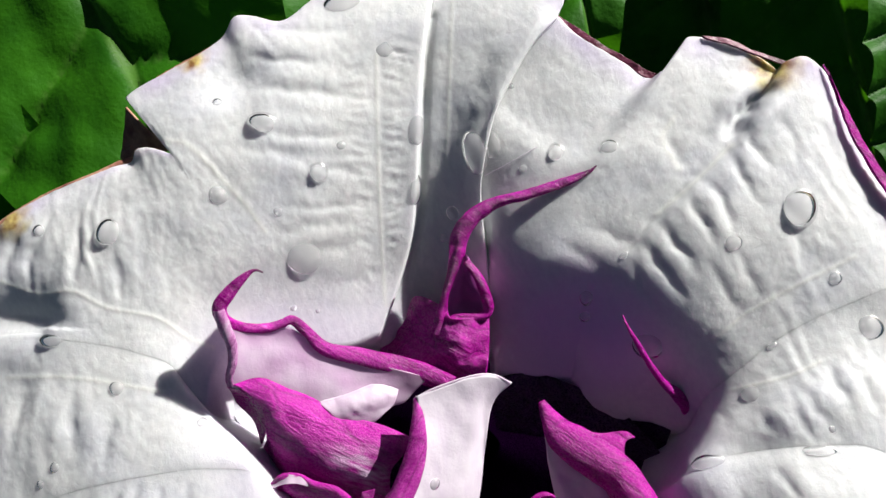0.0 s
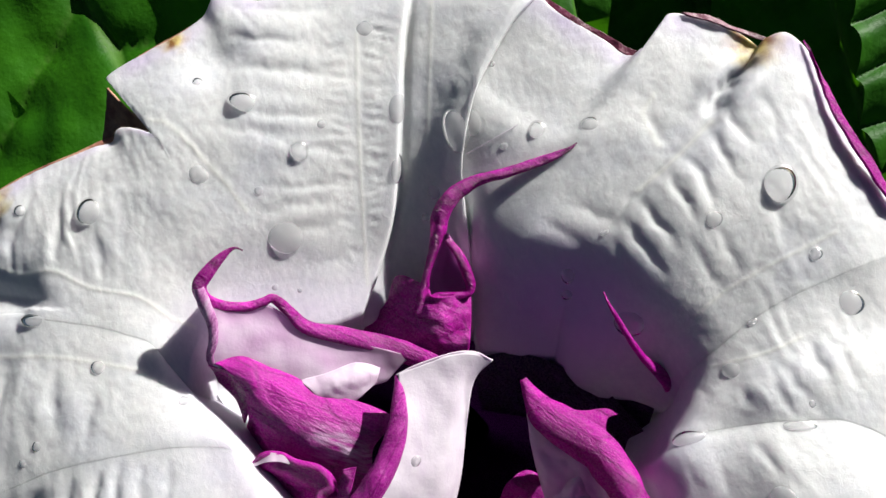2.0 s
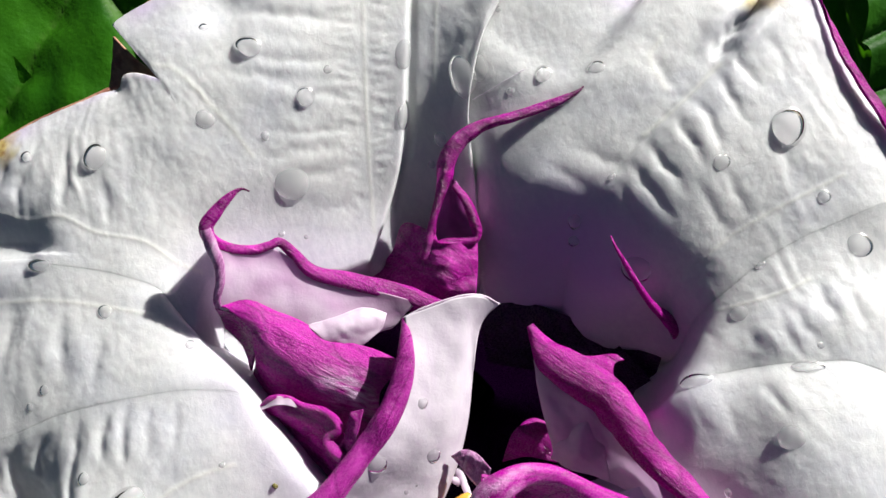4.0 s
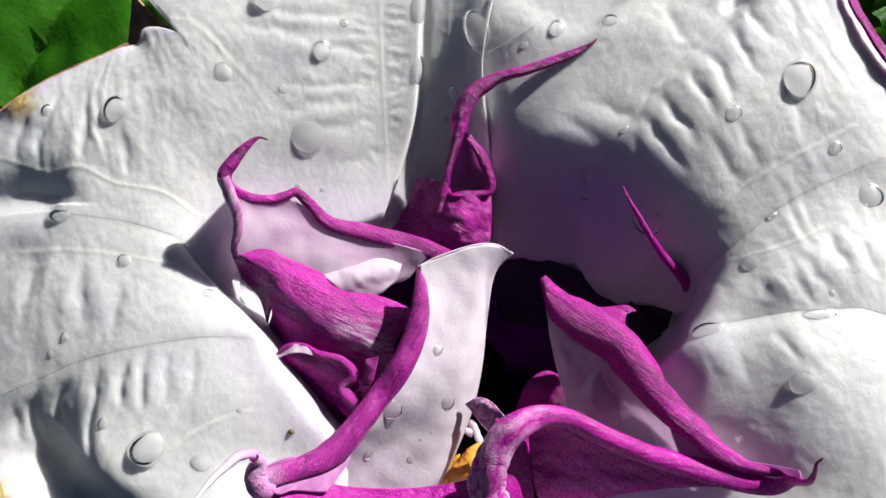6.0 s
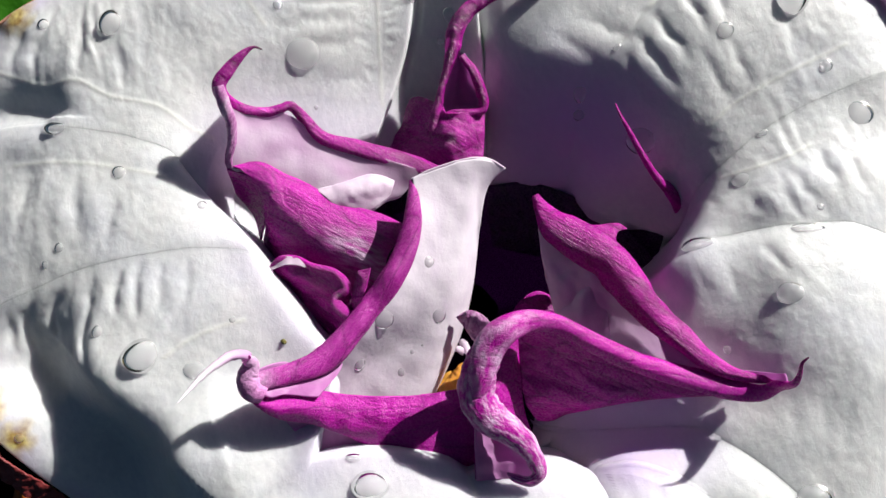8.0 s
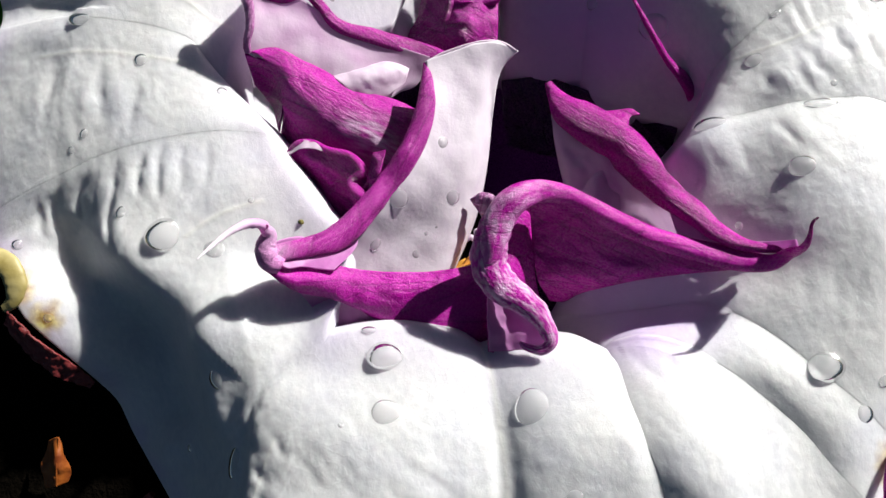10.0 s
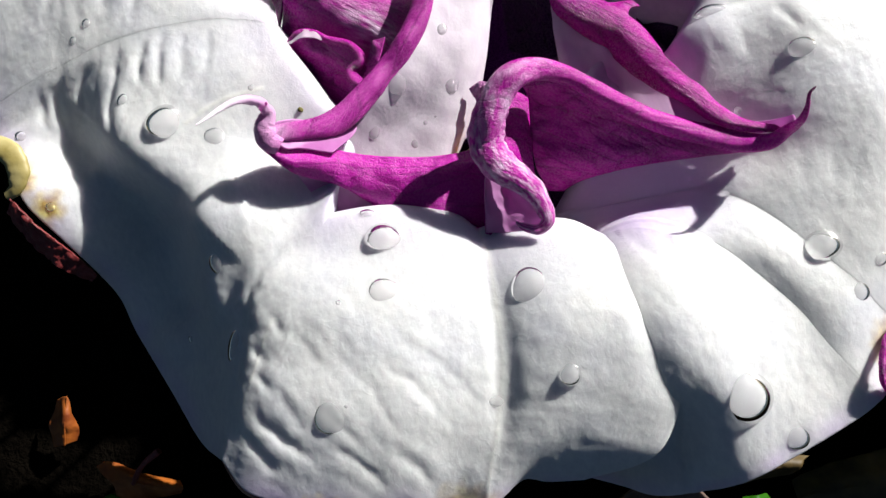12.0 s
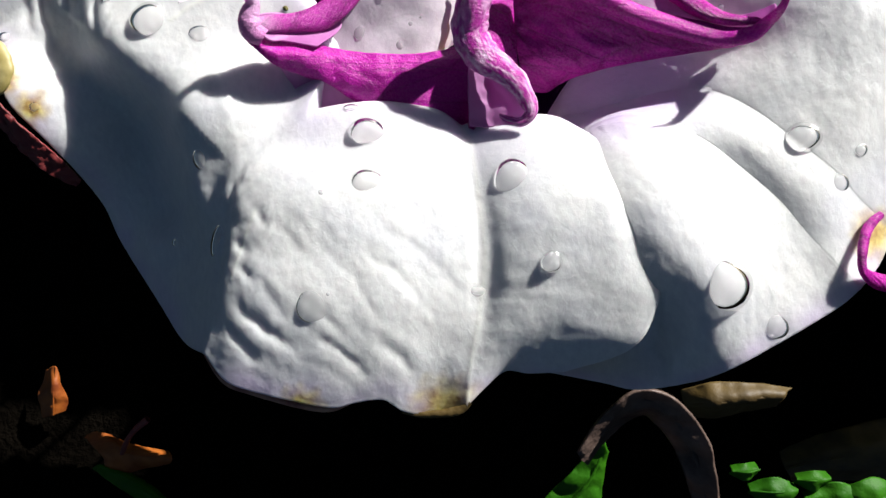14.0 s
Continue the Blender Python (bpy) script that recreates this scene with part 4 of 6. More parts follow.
loft("left_inside", [[(-32.3, 28.9, 5.5), (-29.4, 27, 2.8), (-25.3, 27.4, 0.8), (-21, 25.2, -1.2), (-14.9, 22.8, -3), (-5.5, 20.1, -5.5)], [
    (-31.9, 27.1, 4.6), (-29.3, 25.6, 1.8), (-25.1, 25.6, -0.2), (-20.7, 23.9, -1.8), (-14.6, 21.6, -3.6),
    (-6.7, 19.1, -5.8),
], [
    (-31.7, 25.2, 3.6), (-29, 23.3, 1), (-24.4, 22.9, -0.8), (-19.6, 21.7, -2.3), (-14.2, 20.2, -4),
    (-7.9, 17.9, -6.2),
], [
    (-31.7, 22.6, 2.6), (-29, 20.6, 0.2), (-23.7, 19.4, -1.4), (-18.4, 18.5, -2.8), (-14.3, 18.2, -4.4),
    (-9.2, 16.6, -6.6),
], [(-32.3, 19.4, 1), (-29, 17.5, -1), (-23.5, 14.7, -2.6), (-18.1, 13, -4), (-14.3, 13.6, -5.2), (-11.3, 16.2, -7)]], LILAC, flower, "pale lilac inside of a petal", nu=90, nv=60, rough=0.15, size=5, masks={"lilac": lambda a, b: 0.06 + 0.35 * (1 - a) ** 3 + 0.22 * grad_noise(a * 4, b * 6, 5)})
loft("left_lip", [[(-21.1, 16.8, -2.6), (-17.2, 17.7, -2.8), (-13.3, 19.1, -3.4), (-9.9, 18.4, -4.4)], [(-18.7, 15.1, -2.2), (-15.2, 16.4, -2.2), (-11.7, 17.7, -3), (-10.2, 17.5, -4.2)], [(-16.5, 12.6, -4), (-13.8, 13.7, -4), (-11.6, 15.4, -4.2), (-10.6, 16.6, -4.6)]], LILAC, flower, "pale folded petal lip")

# second left petal, deep purple with a bright fold
loft("left_petal", [[
    (-32.6, 19.4, 0.8), (-30, 20.4, 0), (-27.5, 20.3, -0.8), (-22.6, 17.8, -2), (-17.2, 15, -3), (-11.7, 13.4, -3.5),
    (-8.3, 11.8, -4),
], [
    (-30.4, 18.8, 1.2), (-27.4, 18.8, 1), (-25.2, 17.2, 0.2), (-20.7, 14.1, -0.5), (-16.2, 11.7, -1.5),
    (-12.3, 10.5, -2), (-8.9, 10, -3),
], [
    (-28, 16.4, 0), (-26, 14.2, 0), (-23, 11.9, -0.5), (-19.2, 9.5, -1), (-15.4, 8.3, -1.5), (-12.4, 7.8, -2.5),
    (-11, 7.2, -4),
], [
    (-27.9, 12.3, -3), (-25.8, 10, -3), (-22.6, 8.1, -3), (-18.7, 6.2, -3), (-14.9, 4.9, -4), (-12.6, 3.5, -5),
    (-11.1, 2.5, -6),
], [
    (-29.5, 10.1, -8), (-27.7, 6.9, -8), (-24.4, 3.7, -8), (-19.4, 1.7, -8), (-15.4, 0.6, -8), (-13, -0.5, -9),
    (-11.4, -1.2, -9),
]], PURPLE_SIDE, flower, "deep purple petal with pale worn streaks", nu=100, nv=70, rough=0.16, size=4.5, masks={"lilac": lambda a, b: np.clip(np.exp(-(((b - 0.78) / 0.2) ** 2) - ((a - 0.45) / 0.16) ** 2) * (0.6 + 1.1 * grad_noise(a * 34, b * 9, 4)), 0, 0.8)})
# wall added mostly out of sight, to stop light passing under the petal
loft("left_side", [[(-32.6, 29.2, 5.2), (-32.2, 27.1, 4.2), (-32, 25.2, 3.2), (-32, 22.6, 2.2), (-32.5, 19.5, 0.6)], [(-33.7, 28.7, 0), (-33.2, 26.4, -1), (-33, 24.1, -2), (-33.1, 21.7, -3), (-33.3, 18.5, -4)], [(-34.8, 28.1, -6), (-34.4, 25.6, -7), (-34.1, 23.1, -8), (-33.9, 20.7, -8), (-34.1, 17.3, -9)]], LILAC, flower, "outer side of the pale petal, added to block light", rough=0.2)
loft("left_petal_underside", [[(-32.6, 19.4, 1), (-30.6, 18.8, 0.5), (-28.4, 17.6, 0), (-27.3, 14.7, -2)], [(-32.9, 18.6, -2), (-30.8, 17.4, -3), (-29.2, 14.9, -4), (-29, 11.9, -6)], [(-32.9, 16.8, -5), (-31.5, 15.1, -6), (-30.5, 13.4, -7), (-30.1, 10.4, -9)]], PURPLE_SIDE, flower)

# pale strap with a rolled purple side
loft("strap", [[
    (-6.9, 17.9, 0.8), (-6.4, 12.6, 1.6), (-6.7, 8.1, 1.8), (-9.2, 2.1, 1.8), (-13.4, -3.2, 1.4), (-18, -9.2, -0.6),
    (-21.3, -14.7, -2.1),
], [
    (-4.2, 18.9, 0.9), (-3.1, 12.7, 0.5), (-3.6, 6.6, 0.2), (-5.9, 0.5, -0.4), (-9.9, -5.7, -2.4), (-13.8, -10.3, -3.2),
    (-16.2, -14.2, -4),
], [
    (0.4, 20.4, 0.6), (0.7, 14.2, -0.4), (-0.1, 7.3, -1.2), (-1.7, 1.2, -2), (-4.5, -5, -3.4), (-7.3, -10.5, -4.6),
    (-10.1, -15.3, -5.6),
], [
    (3.5, 20.5, 0.1), (2.3, 16.2, -1.2), (1.9, 11.2, -2.4), (0.9, 3.5, -3.6), (-1, -3.6, -5.4), (-4.6, -10.8, -6.1),
    (-7.1, -14.8, -7.1),
], [
    (6, 19.5, -0.6), (3.5, 16.8, -1.6), (2.4, 11.2, -2.6), (1.5, 3.4, -4.6), (-0.2, -3.5, -7.6), (-3.5, -11.2, -9.1),
    (-6.1, -16.2, -10.6),
]], WHITE_INNER, flower, "pale lilac strap-shaped petal", nu=110, nv=60, rough=0.18, size=6)
roll("strap_edge", [
    (-7.1, 17.6, 0.4, 0.3), (-6.7, 15, 1.2, 0.8), (-6.9, 11.1, 1.6, 1.2), (-7.9, 7.3, 1.6, 1.5), (-9.6, 3.9, 1.6, 1.7),
    (-11.7, 1, 0.9, 1.8), (-14, -2, 1.4, 1.8), (-16.1, -4.6, 1.9, 1.7), (-18.6, -7, 2.4, 1.7), (-20.6, -8, 3.4, 1.4),
    (-22.8, -8.7, 4.6, 1.2), (-25.4, -9.4, 6, 1.1), (-26.8, -9.8, 6.8, 0.8),
], PURPLE_STRAP, flower, "rolled purple petal side", nu=140, masks={"lilac": lambda a, b: np.clip((a - 0.9) * 5, 0, 0.5)})
roll("strap_crest", [(-7.1, 17.7, 0.6, 0.1), (-4.2, 19, 0.9, 0.15), (0.4, 20.5, 0.6, 0.15), (3.5, 20.6, 0.1, 0.15), (5.8, 19.5, -0.6, 0.1)], LILAC, flower)

# small petal between them
loft("small_petal", [[
    (-27.5, 5.4, -3), (-25.3, 6.9, -2), (-23.3, 6.9, -2), (-20.9, 5.9, -2), (-17.7, 4.7, -2), (-15.8, 2.7, -2),
    (-14.6, 0, -2), (-13.3, -1.8, -1),
], [
    (-26.9, 4.9, -4), (-24.3, 4.7, -3), (-21.9, 4.1, -3), (-18.7, 3.1, -3), (-17.5, 1.2, -3), (-16.3, -0.8, -3),
    (-14.6, -2.1, -2),
], [
    (-26.6, 4.7, -6), (-24.1, 2.7, -6), (-21.6, 1, -6), (-19.2, -0.6, -6), (-18.4, -1.8, -6), (-17.2, -2.5, -5),
    (-15.6, -2.8, -4),
], [
    (-26.3, 1.7, -10), (-24.1, -0.8, -10), (-22, -3.3, -10), (-20.3, -4.9, -10), (-18.8, -5.2, -9), (-17.7, -5.1, -8),
    (-16.5, -4.6, -7),
]], PURPLE, flower, "small deep purple petal", nu=60, nv=46, rough=0.4, size=2.5)
roll("small_petal_edge", [
    (-27.5, 5.3, -2.5, 0.2), (-25.6, 6.8, -1.5, 0.4), (-23.2, 6.9, -1.5, 0.4), (-21.2, 5.9, -1.5, 0.5),
    (-17.7, 4.9, -1.5, 0.6), (-16.1, 2.8, -1.5, 0.7), (-17.7, 1.2, -2, 0.7), (-15.7, -1.1, -1.5, 0.8),
    (-13.2, -1.9, -0.5, 0.5),
], PURPLE, flower)
loft("small_petal_pale", [[(-27.3, 5.4, -2.2), (-25.1, 7.1, -1.4), (-23.2, 7, -1.4), (-21.5, 6, -1.6)], [(-27.1, 5.1, -2), (-25.1, 5.9, -1.2), (-23.3, 6, -1.2), (-22, 5.7, -1.6)]], LILAC, flower, thick=0.2)
loft("small_petal_blade", [[(-14.3, 5.1, 0), (-15.1, 2.8, -1), (-15.2, 0.5, -1), (-13.5, -1.7, 0)], [(-12.6, 5.5, 0), (-13.2, 2.8, 0), (-13.7, 0.5, 0), (-13.1, -1.7, 0)]], PURPLE, flower)

# front left lip that ends in a white thread
loft("front_left", [[
    (-27.3, -8.7, 5.6), (-25.5, -10.8, 4.6), (-21.4, -10.7, 3.1), (-15.6, -11.5, 1.6), (-9.7, -11.8, 0.6), (-3, -11.3, 0.2),
    (2.7, -9.8, 0.6),
], [
    (-27.6, -11.2, 6.1), (-24.5, -12.8, 5.2), (-20.4, -12.8, 3.8), (-15.5, -13.5, 2.2), (-9.6, -14.1, 1.4),
    (-2.9, -13.8, 1), (2.7, -12.2, 1.2),
], [
    (-27, -11.8, 5.6), (-24, -14.1, 4.2), (-19.9, -14.9, 2.6), (-15.2, -16.3, 1.2), (-9.6, -16.6, 0.8), (-2.9, -16.5, 0.4),
    (2.7, -15.5, 0.6),
], [
    (-25.5, -12.9, 4.1), (-22.1, -14.4, 2.6), (-18, -15.4, 0.6), (-14.3, -17.5, -0.4), (-9.8, -19.7, -0.8), (-3.7, -20.9, -0.8),
    (2, -20.8, -1.4),
], [
    (-23.2, -13.7, 1.6), (-20.6, -14.8, -0.4), (-17.1, -16.3, -2.4), (-13.4, -19, -4.4), (-8.7, -21.6, -5.4), (-3.2, -22.6, -6.4),
    (1.6, -23.4, -6.4),
]], PURPLE_LIP, flower, "deep purple front petal", nu=110, nv=60, rough=0.3, size=4)
roll("front_left_tip", [
    (-25.3, -11.3, 6.2, 1.1), (-26.8, -10.5, 6.8, 1.4), (-27.1, -8.8, 7.2, 1.3), (-26.5, -7.3, 7.8, 0.9),
    (-26.8, -6.6, 9.2, 0.6),
], PURPLE_LIP, flower, "pale purple petal tip", nu=90, rough=0.04, twist=0.4, masks={"lilac": lambda a, b: 0.3 + 0.4 * a})
ribbon("front_left_thread", [
    (-26.6, -6.9, 8.4, 0.75), (-27.2, -6.3, 9.8, 0.7), (-28.1, -6.2, 11.4, 0.62), (-29, -6.8, 13.2, 0.5),
    (-30.4, -8.3, 14.8, 0.38), (-31.4, -9.9, 16.4, 0.22), (-32, -11.1, 17.8, 0.05),
], WHITE_INNER, flower, "curled pale lilac thread at the petal tip", camber=0.5, nu=60, nv=14, masks={"lilac": lambda a, b: 0.75 - 1.1 * a}, thick=0.15)
loft("front_left_inside", [[(-27, -9.1, 6.3), (-25.8, -7.8, 5.8), (-23.5, -7.1, 3.8), (-21.7, -7.9, 2.8), (-19.5, -7.8, 1.8), (-16.9, -5.6, 0.3)], [(-26.5, -9.6, 5.8), (-25.2, -8.8, 4.8), (-23.1, -8.5, 3.8), (-20.8, -9.1, 2.8), (-18.7, -9, 2), (-16.3, -8.1, 0.8)], [
    (-26.8, -9.6, 6.8), (-24.8, -11.5, 6.1), (-23.1, -11.3, 5), (-21.7, -11.4, 4.6), (-20.2, -11.6, 4.2),
    (-18.8, -11.7, 3.8),
]], LILAC, flower, "thin lilac petal margin", masks={"lilac": lambda a, b: 0.8 + 0.15 * a}, thick=0.15, nu=80, rough=0.12)
loft("front_left_base", [[(-24.1, -13.9, 2.6), (-19.5, -14.7, 1.2), (-15.9, -16, -0.2), (-12.6, -19.1, -1.7)], [(-23.2, -15.3, 0.8), (-19, -16.7, -0.4), (-16, -17.8, -1.2), (-13.4, -19.8, -2)], [(-21.6, -18, -0.2), (-18.8, -19.3, -1.4), (-16.5, -20, -2), (-13.9, -20.5, -2.8)]], LILAC, flower, masks={"lilac": lambda a, b: 0.75 + 0 * a})

# front right petal: arched fold, frosted hanging strip, long tip
roll("front_right_edge", [
    (1.6, -10.7, 7, 1.5), (2.2, -8, 8, 1.7), (3.4, -4.9, 8.5, 1.8), (5.5, -2.9, 9, 1.6), (8.4, -1.8, 7.8, 1.3),
    (11.8, -2.1, 6.2, 1.2), (15.5, -3.9, 5.4, 1.3), (19.3, -5.8, 4.4, 1.4), (23.9, -7.5, 3.2, 1.5),
    (29.1, -9, 2.8, 1.5), (34.1, -10.3, 3.2, 1.4), (37.5, -10.8, 4.8, 1), (39.3, -9.7, 6.8, 0.7),
    (39.7, -9.3, 10, 0.5), (39.9, -8.1, 11.5, 0.3), (39.8, -6.7, 12.6, 0.2), (40.4, -6, 13, 0.1),
], PURPLE_LIP, flower, "rolled purple petal edge with a hooked dark tip", nu=190, masks={"brown": lambda a, b: np.clip((a - 0.92) * 12, 0, 1), "lilac": lambda a, b: np.clip(frost(a, b) * np.exp(-(((a - 0.10) / 0.12) ** 2)), 0, 0.7)}, nv=36)
loft("front_right", [[
    (5.5, -3.2, 8), (8.8, -1.8, 7), (12.6, -2.4, 5.6), (17.1, -4.6, 4.4), (24, -7.4, 2.8), (31.3, -9.5, 2.6),
    (38.1, -10.4, 4.2),
], [
    (7.2, -3.7, 3), (10.2, -4.1, 3), (13.6, -5.3, 3), (18.1, -7, 2.4), (24.2, -9.2, 1.6), (31.5, -10.4, 1.9),
    (37.7, -10.8, 3.2),
], [
    (7.7, -7.9, 0.5), (10.7, -8, 0.5), (14.2, -8.5, 0.8), (18.7, -9.7, 1), (23.6, -10.6, 0.8), (29.5, -11, 1.2),
    (37.1, -11, 2.6),
], [
    (8.4, -12.3, -1), (10.9, -12.3, -1), (13.9, -12, -0.6), (17.7, -12.2, 0), (22.2, -11.8, 0), (28.2, -11.3, 0.5),
    (36.6, -11.1, 2.2),
], [
    (10.4, -15.3, -5), (12.4, -15.3, -5), (14.3, -14.3, -4), (17.2, -13.5, -2.6), (21.7, -12.5, -1.6),
    (27.7, -11.7, -0.6), (36.1, -11, 1.4),
]], PURPLE_SIDE, flower, "deep purple creased petal face", nu=120, nv=60, rough=0.3, size=3)
ribbon("front_strip", [
    (4.6, -3.4, 9.4, 1.5), (2.8, -6, 9.2, 2.0), (1.9, -9, 8.6, 2.3), (2.0, -11.6, 8.0, 2.4), (3.4, -13.8, 7.4, 2.3), (5.8, -15.4, 6.9, 1.9),
    (7.9, -17.2, 6.5, 1.5), (9.2, -19.2, 6.0, 1.2), (9.7, -21, 5.4, 0.9), (8.5, -22, 4.8, 0.7),
    (6.6, -21.6, 4.5, 0.5), (5.7, -21, 4.4, 0.2),
], PURPLE_LIP, flower, "purple hanging petal strip with a white frost", camber=0.24, nu=170, nv=44, frill=0.08, masks={"lilac": lambda a, b: np.clip((0.22 + 0.55 * grad_noise(a * 12, b * 4, 3) + 0.45 * grad_noise(a * 40, b * 9, 6) + 0.35 * np.abs(b) ** 6) * np.clip(0.15 + 2.0 * a, 0, 1), 0, 0.85)}, thick=0.3)
loft("front_strip_face", [[(1.2, -11.6, 5), (1.6, -15.2, 4.5), (1.6, -18.9, 4), (1.8, -22.3, 3)], [(3.8, -13.7, 4.6), (4.6, -16.5, 3.6), (4.6, -19.4, 3), (5, -22.2, 2.5)], [(7.5, -15.9, 5), (9, -18.1, 4.5), (9.4, -20, 4), (9.1, -21.9, 3.5)]], LILAC, flower, "purple-tinged pale petal face", masks={"lilac": lambda a, b: 0.75 + 0 * a})
loft("front_middle", [[(3, -2.5, 3), (5.3, -2.9, 2), (7.2, -3.7, 1)], [(2.3, -10.5, 4), (4.9, -10.6, 3), (7.7, -8.6, 0)], [(1.6, -15.6, 3), (4.6, -14.5, 3), (8.1, -13.5, -1)], [(1.6, -22.3, 2), (4.7, -22.7, 0), (10.4, -19.4, -5)]], PURPLE, flower, nu=40, nv=40)

# right petal: thick purple roll over a pale face
roll("right_roll", [
    (10.5, 16.6, -6, 0.5), (11.6, 14.6, -6, 1.2), (13.6, 11.7, -5, 2.2), (17, 9.3, -4.5, 2.6), (20.4, 6.9, -4, 2.8),
    (22.5, 4.1, -3, 2.7), (24.2, 1.1, -1, 2.5), (26.5, -1.9, 1.5, 2.1), (28.9, -4.3, 3, 1.6), (31.5, -6.7, 3.6, 1.2),
    (34.4, -8.3, 4.2, 0.8), (37.6, -9, 5, 0.5), (40.7, -9.1, 6, 0.2),
], PURPLE, flower, "thick rolled purple petal edge", nu=150, rough=0.12)
loft("right_flap", [[(14.9, 12.6, -6), (18.9, 12, -6), (22.1, 12.3, -6), (23.6, 11.5, -6)], [(14.7, 10.9, -5), (18.7, 10.5, -5), (20.7, 10.5, -5), (22, 10.9, -5.5)], [(15.5, 9.3, -5), (18.7, 8.5, -5), (20.6, 8.1, -5), (21.8, 8.1, -5)]], PURPLE, flower)
loft("right_inside", [[
    (10.7, 15.4, -6), (12.8, 10.9, -5.5), (17.1, 8.5, -5), (21.5, 4.5, -4), (24.8, -0.4, -2), (28.2, -4.3, 1.6),
    (33.4, -8.4, 3.2),
], [
    (11, 11.8, -5.8), (13, 8.5, -5.4), (17, 6.1, -5), (21.1, 2.6, -4.2), (24.7, -2, -2.5), (28.5, -5.5, 0.6),
    (33.5, -9, 2.6),
], [
    (11.6, 7.3, -6.4), (13.5, 4.1, -6.2), (17.8, 1.7, -5.8), (22, -0.6, -5), (25.4, -4.4, -3.6), (29.2, -7.3, -1),
    (34.5, -9.9, 1.8),
], [
    (13.4, 0.8, -9), (14.9, -3.2, -8.5), (19.6, -4.8, -8), (23.4, -6.3, -7), (26.9, -8.4, -5.5), (30.6, -10.3, -2.5),
    (35.5, -10.9, 0.8),
]], LILAC, flower, "pale lilac inside of a rolled petal", nu=90, nv=46, rough=0.5, size=4)
loft("right_margin", [[(25.5, -2.9, 1.6), (29.3, -6.1, 2.4), (33, -7.5, 3.2), (36.8, -8, 4.6), (39.6, -8.2, 8.4)], [(26.1, -5.1, 2), (30.4, -7.4, 2.5), (34.4, -8.4, 3.2), (37.8, -8.4, 4.8), (39.6, -8.8, 8.8)], [(26.8, -7, 2), (31.8, -8.6, 2.2), (36, -9.4, 2.8), (38.7, -8.9, 5), (39.4, -9.4, 9.4)]], LILAC, flower, "thin lilac margin between two petals", masks={"lilac": lambda a, b: 0.55 + 0.3 * b}, thick=0.15, rough=0.1)
loft("right_inner_fold", [[(17, 3.7, -5.6), (15.9, 1.7, -6), (13.9, -0.3, -7), (13.2, -2.4, -8)], [(18.1, 3.3, -4.8), (17.2, 1, -4.8), (16.9, -1.4, -5.2), (17.3, -3.8, -6.2)], [(20.1, 1.7, -5.4), (20.5, -0.6, -5.6), (20.9, -3, -6), (21.4, -5.5, -7)]], LILAC, flower)
loft("deep_petal", [[(8.7, 1.5, -12), (11.3, 2.8, -12), (14.6, 1.5, -12)], [(7.4, -0.6, -12), (10.7, 0.7, -11), (14.6, -0.6, -12)], [(6.6, -3.6, -14), (10.4, -2.7, -13), (14.6, -3.6, -13)]], PURPLE, flower)

# thin tip at the back right, and throat petals in purple darkened for shade
roll("back_tip", [
    (21.4, 28.7, -1, 0.1), (22.1, 27, -1, 0.2), (23.7, 24.5, -2, 0.35), (25.4, 21.9, -3, 0.45), (27.5, 19.5, -5, 0.6),
    (30.2, 17.3, -7, 0.9), (32.2, 15.4, -9, 1), (32.5, 13.3, -11, 0.8),
], PURPLE, flower, "thin pointed purple petal tip", nu=80)
loft("back_petal", [[(3.8, 19.5, -14), (10.8, 20.3, -15), (18.6, 17.6, -15), (25.5, 16.3, -15), (31.8, 14.8, -13)], [(3.8, 15.9, -16), (11, 16.2, -17), (18.9, 14.9, -17), (25.7, 13.7, -16), (31.2, 12.2, -14)], [(4.9, 10.9, -22), (11.5, 9.7, -24), (19.9, 7.9, -24), (25.9, 7.3, -22), (30.3, 7, -18)]], PURPLE_SHADE, flower, "deep purple throat petal darkened for shade", nu=70, nv=40)

# little curled petal, stamens and anther
loft("little_petal", [[(-0.9, -1.1, -3), (0.8, -0.2, -2.5), (2.7, -0.8, -2.4), (4.5, -2.7, -2.6)], [(-0.1, -2.1, -4), (1.4, -1.8, -3), (3, -2.9, -2.8), (4.2, -4.5, -3.2)], [(1.6, -4.4, -5.5), (2.6, -5.4, -4.6), (3.4, -6.4, -4.4), (3.9, -7.8, -4.6)]], FROSTED, flower, "little frosted curled petal", rough=0.35, size=1.6, thick=0.15)
roll("anther", [
    (1.8, -7.6, -9, 0.7), (0.8, -8.8, -8.5, 1.4), (-0.2, -10.2, -8.5, 1.8), (-1.3, -11.8, -9, 2),
    (-2.4, -13.4, -10, 1.4),
], ANTHER, flower, "orange pollen-covered anther", flat=0.9, rough=0.07, nu=60, nv=26)
roll("anther", [(-1.1, -9.4, -10, 0.8), (-2.4, -11.1, -10.5, 1.5), (-3.6, -12.8, -11, 1.6), (-4.8, -14.2, -12, 1)], ANTHER, flower, "orange pollen-covered anther", flat=0.9, rough=0.07, nu=50, nv=22)
roll("filament", [(-0.2, -4.5, -12, 0.5), (0.6, -5.9, -11, 0.6), (1.2, -7.2, -10, 0.5), (1.6, -8.2, -10, 0.4)], LILAC, flower)
roll("filament", [(-2.3, -6.3, -11, 0.5), (-1.1, -5.7, -11, 0.5), (0.2, -6.3, -11, 0.5)], LILAC, flower)

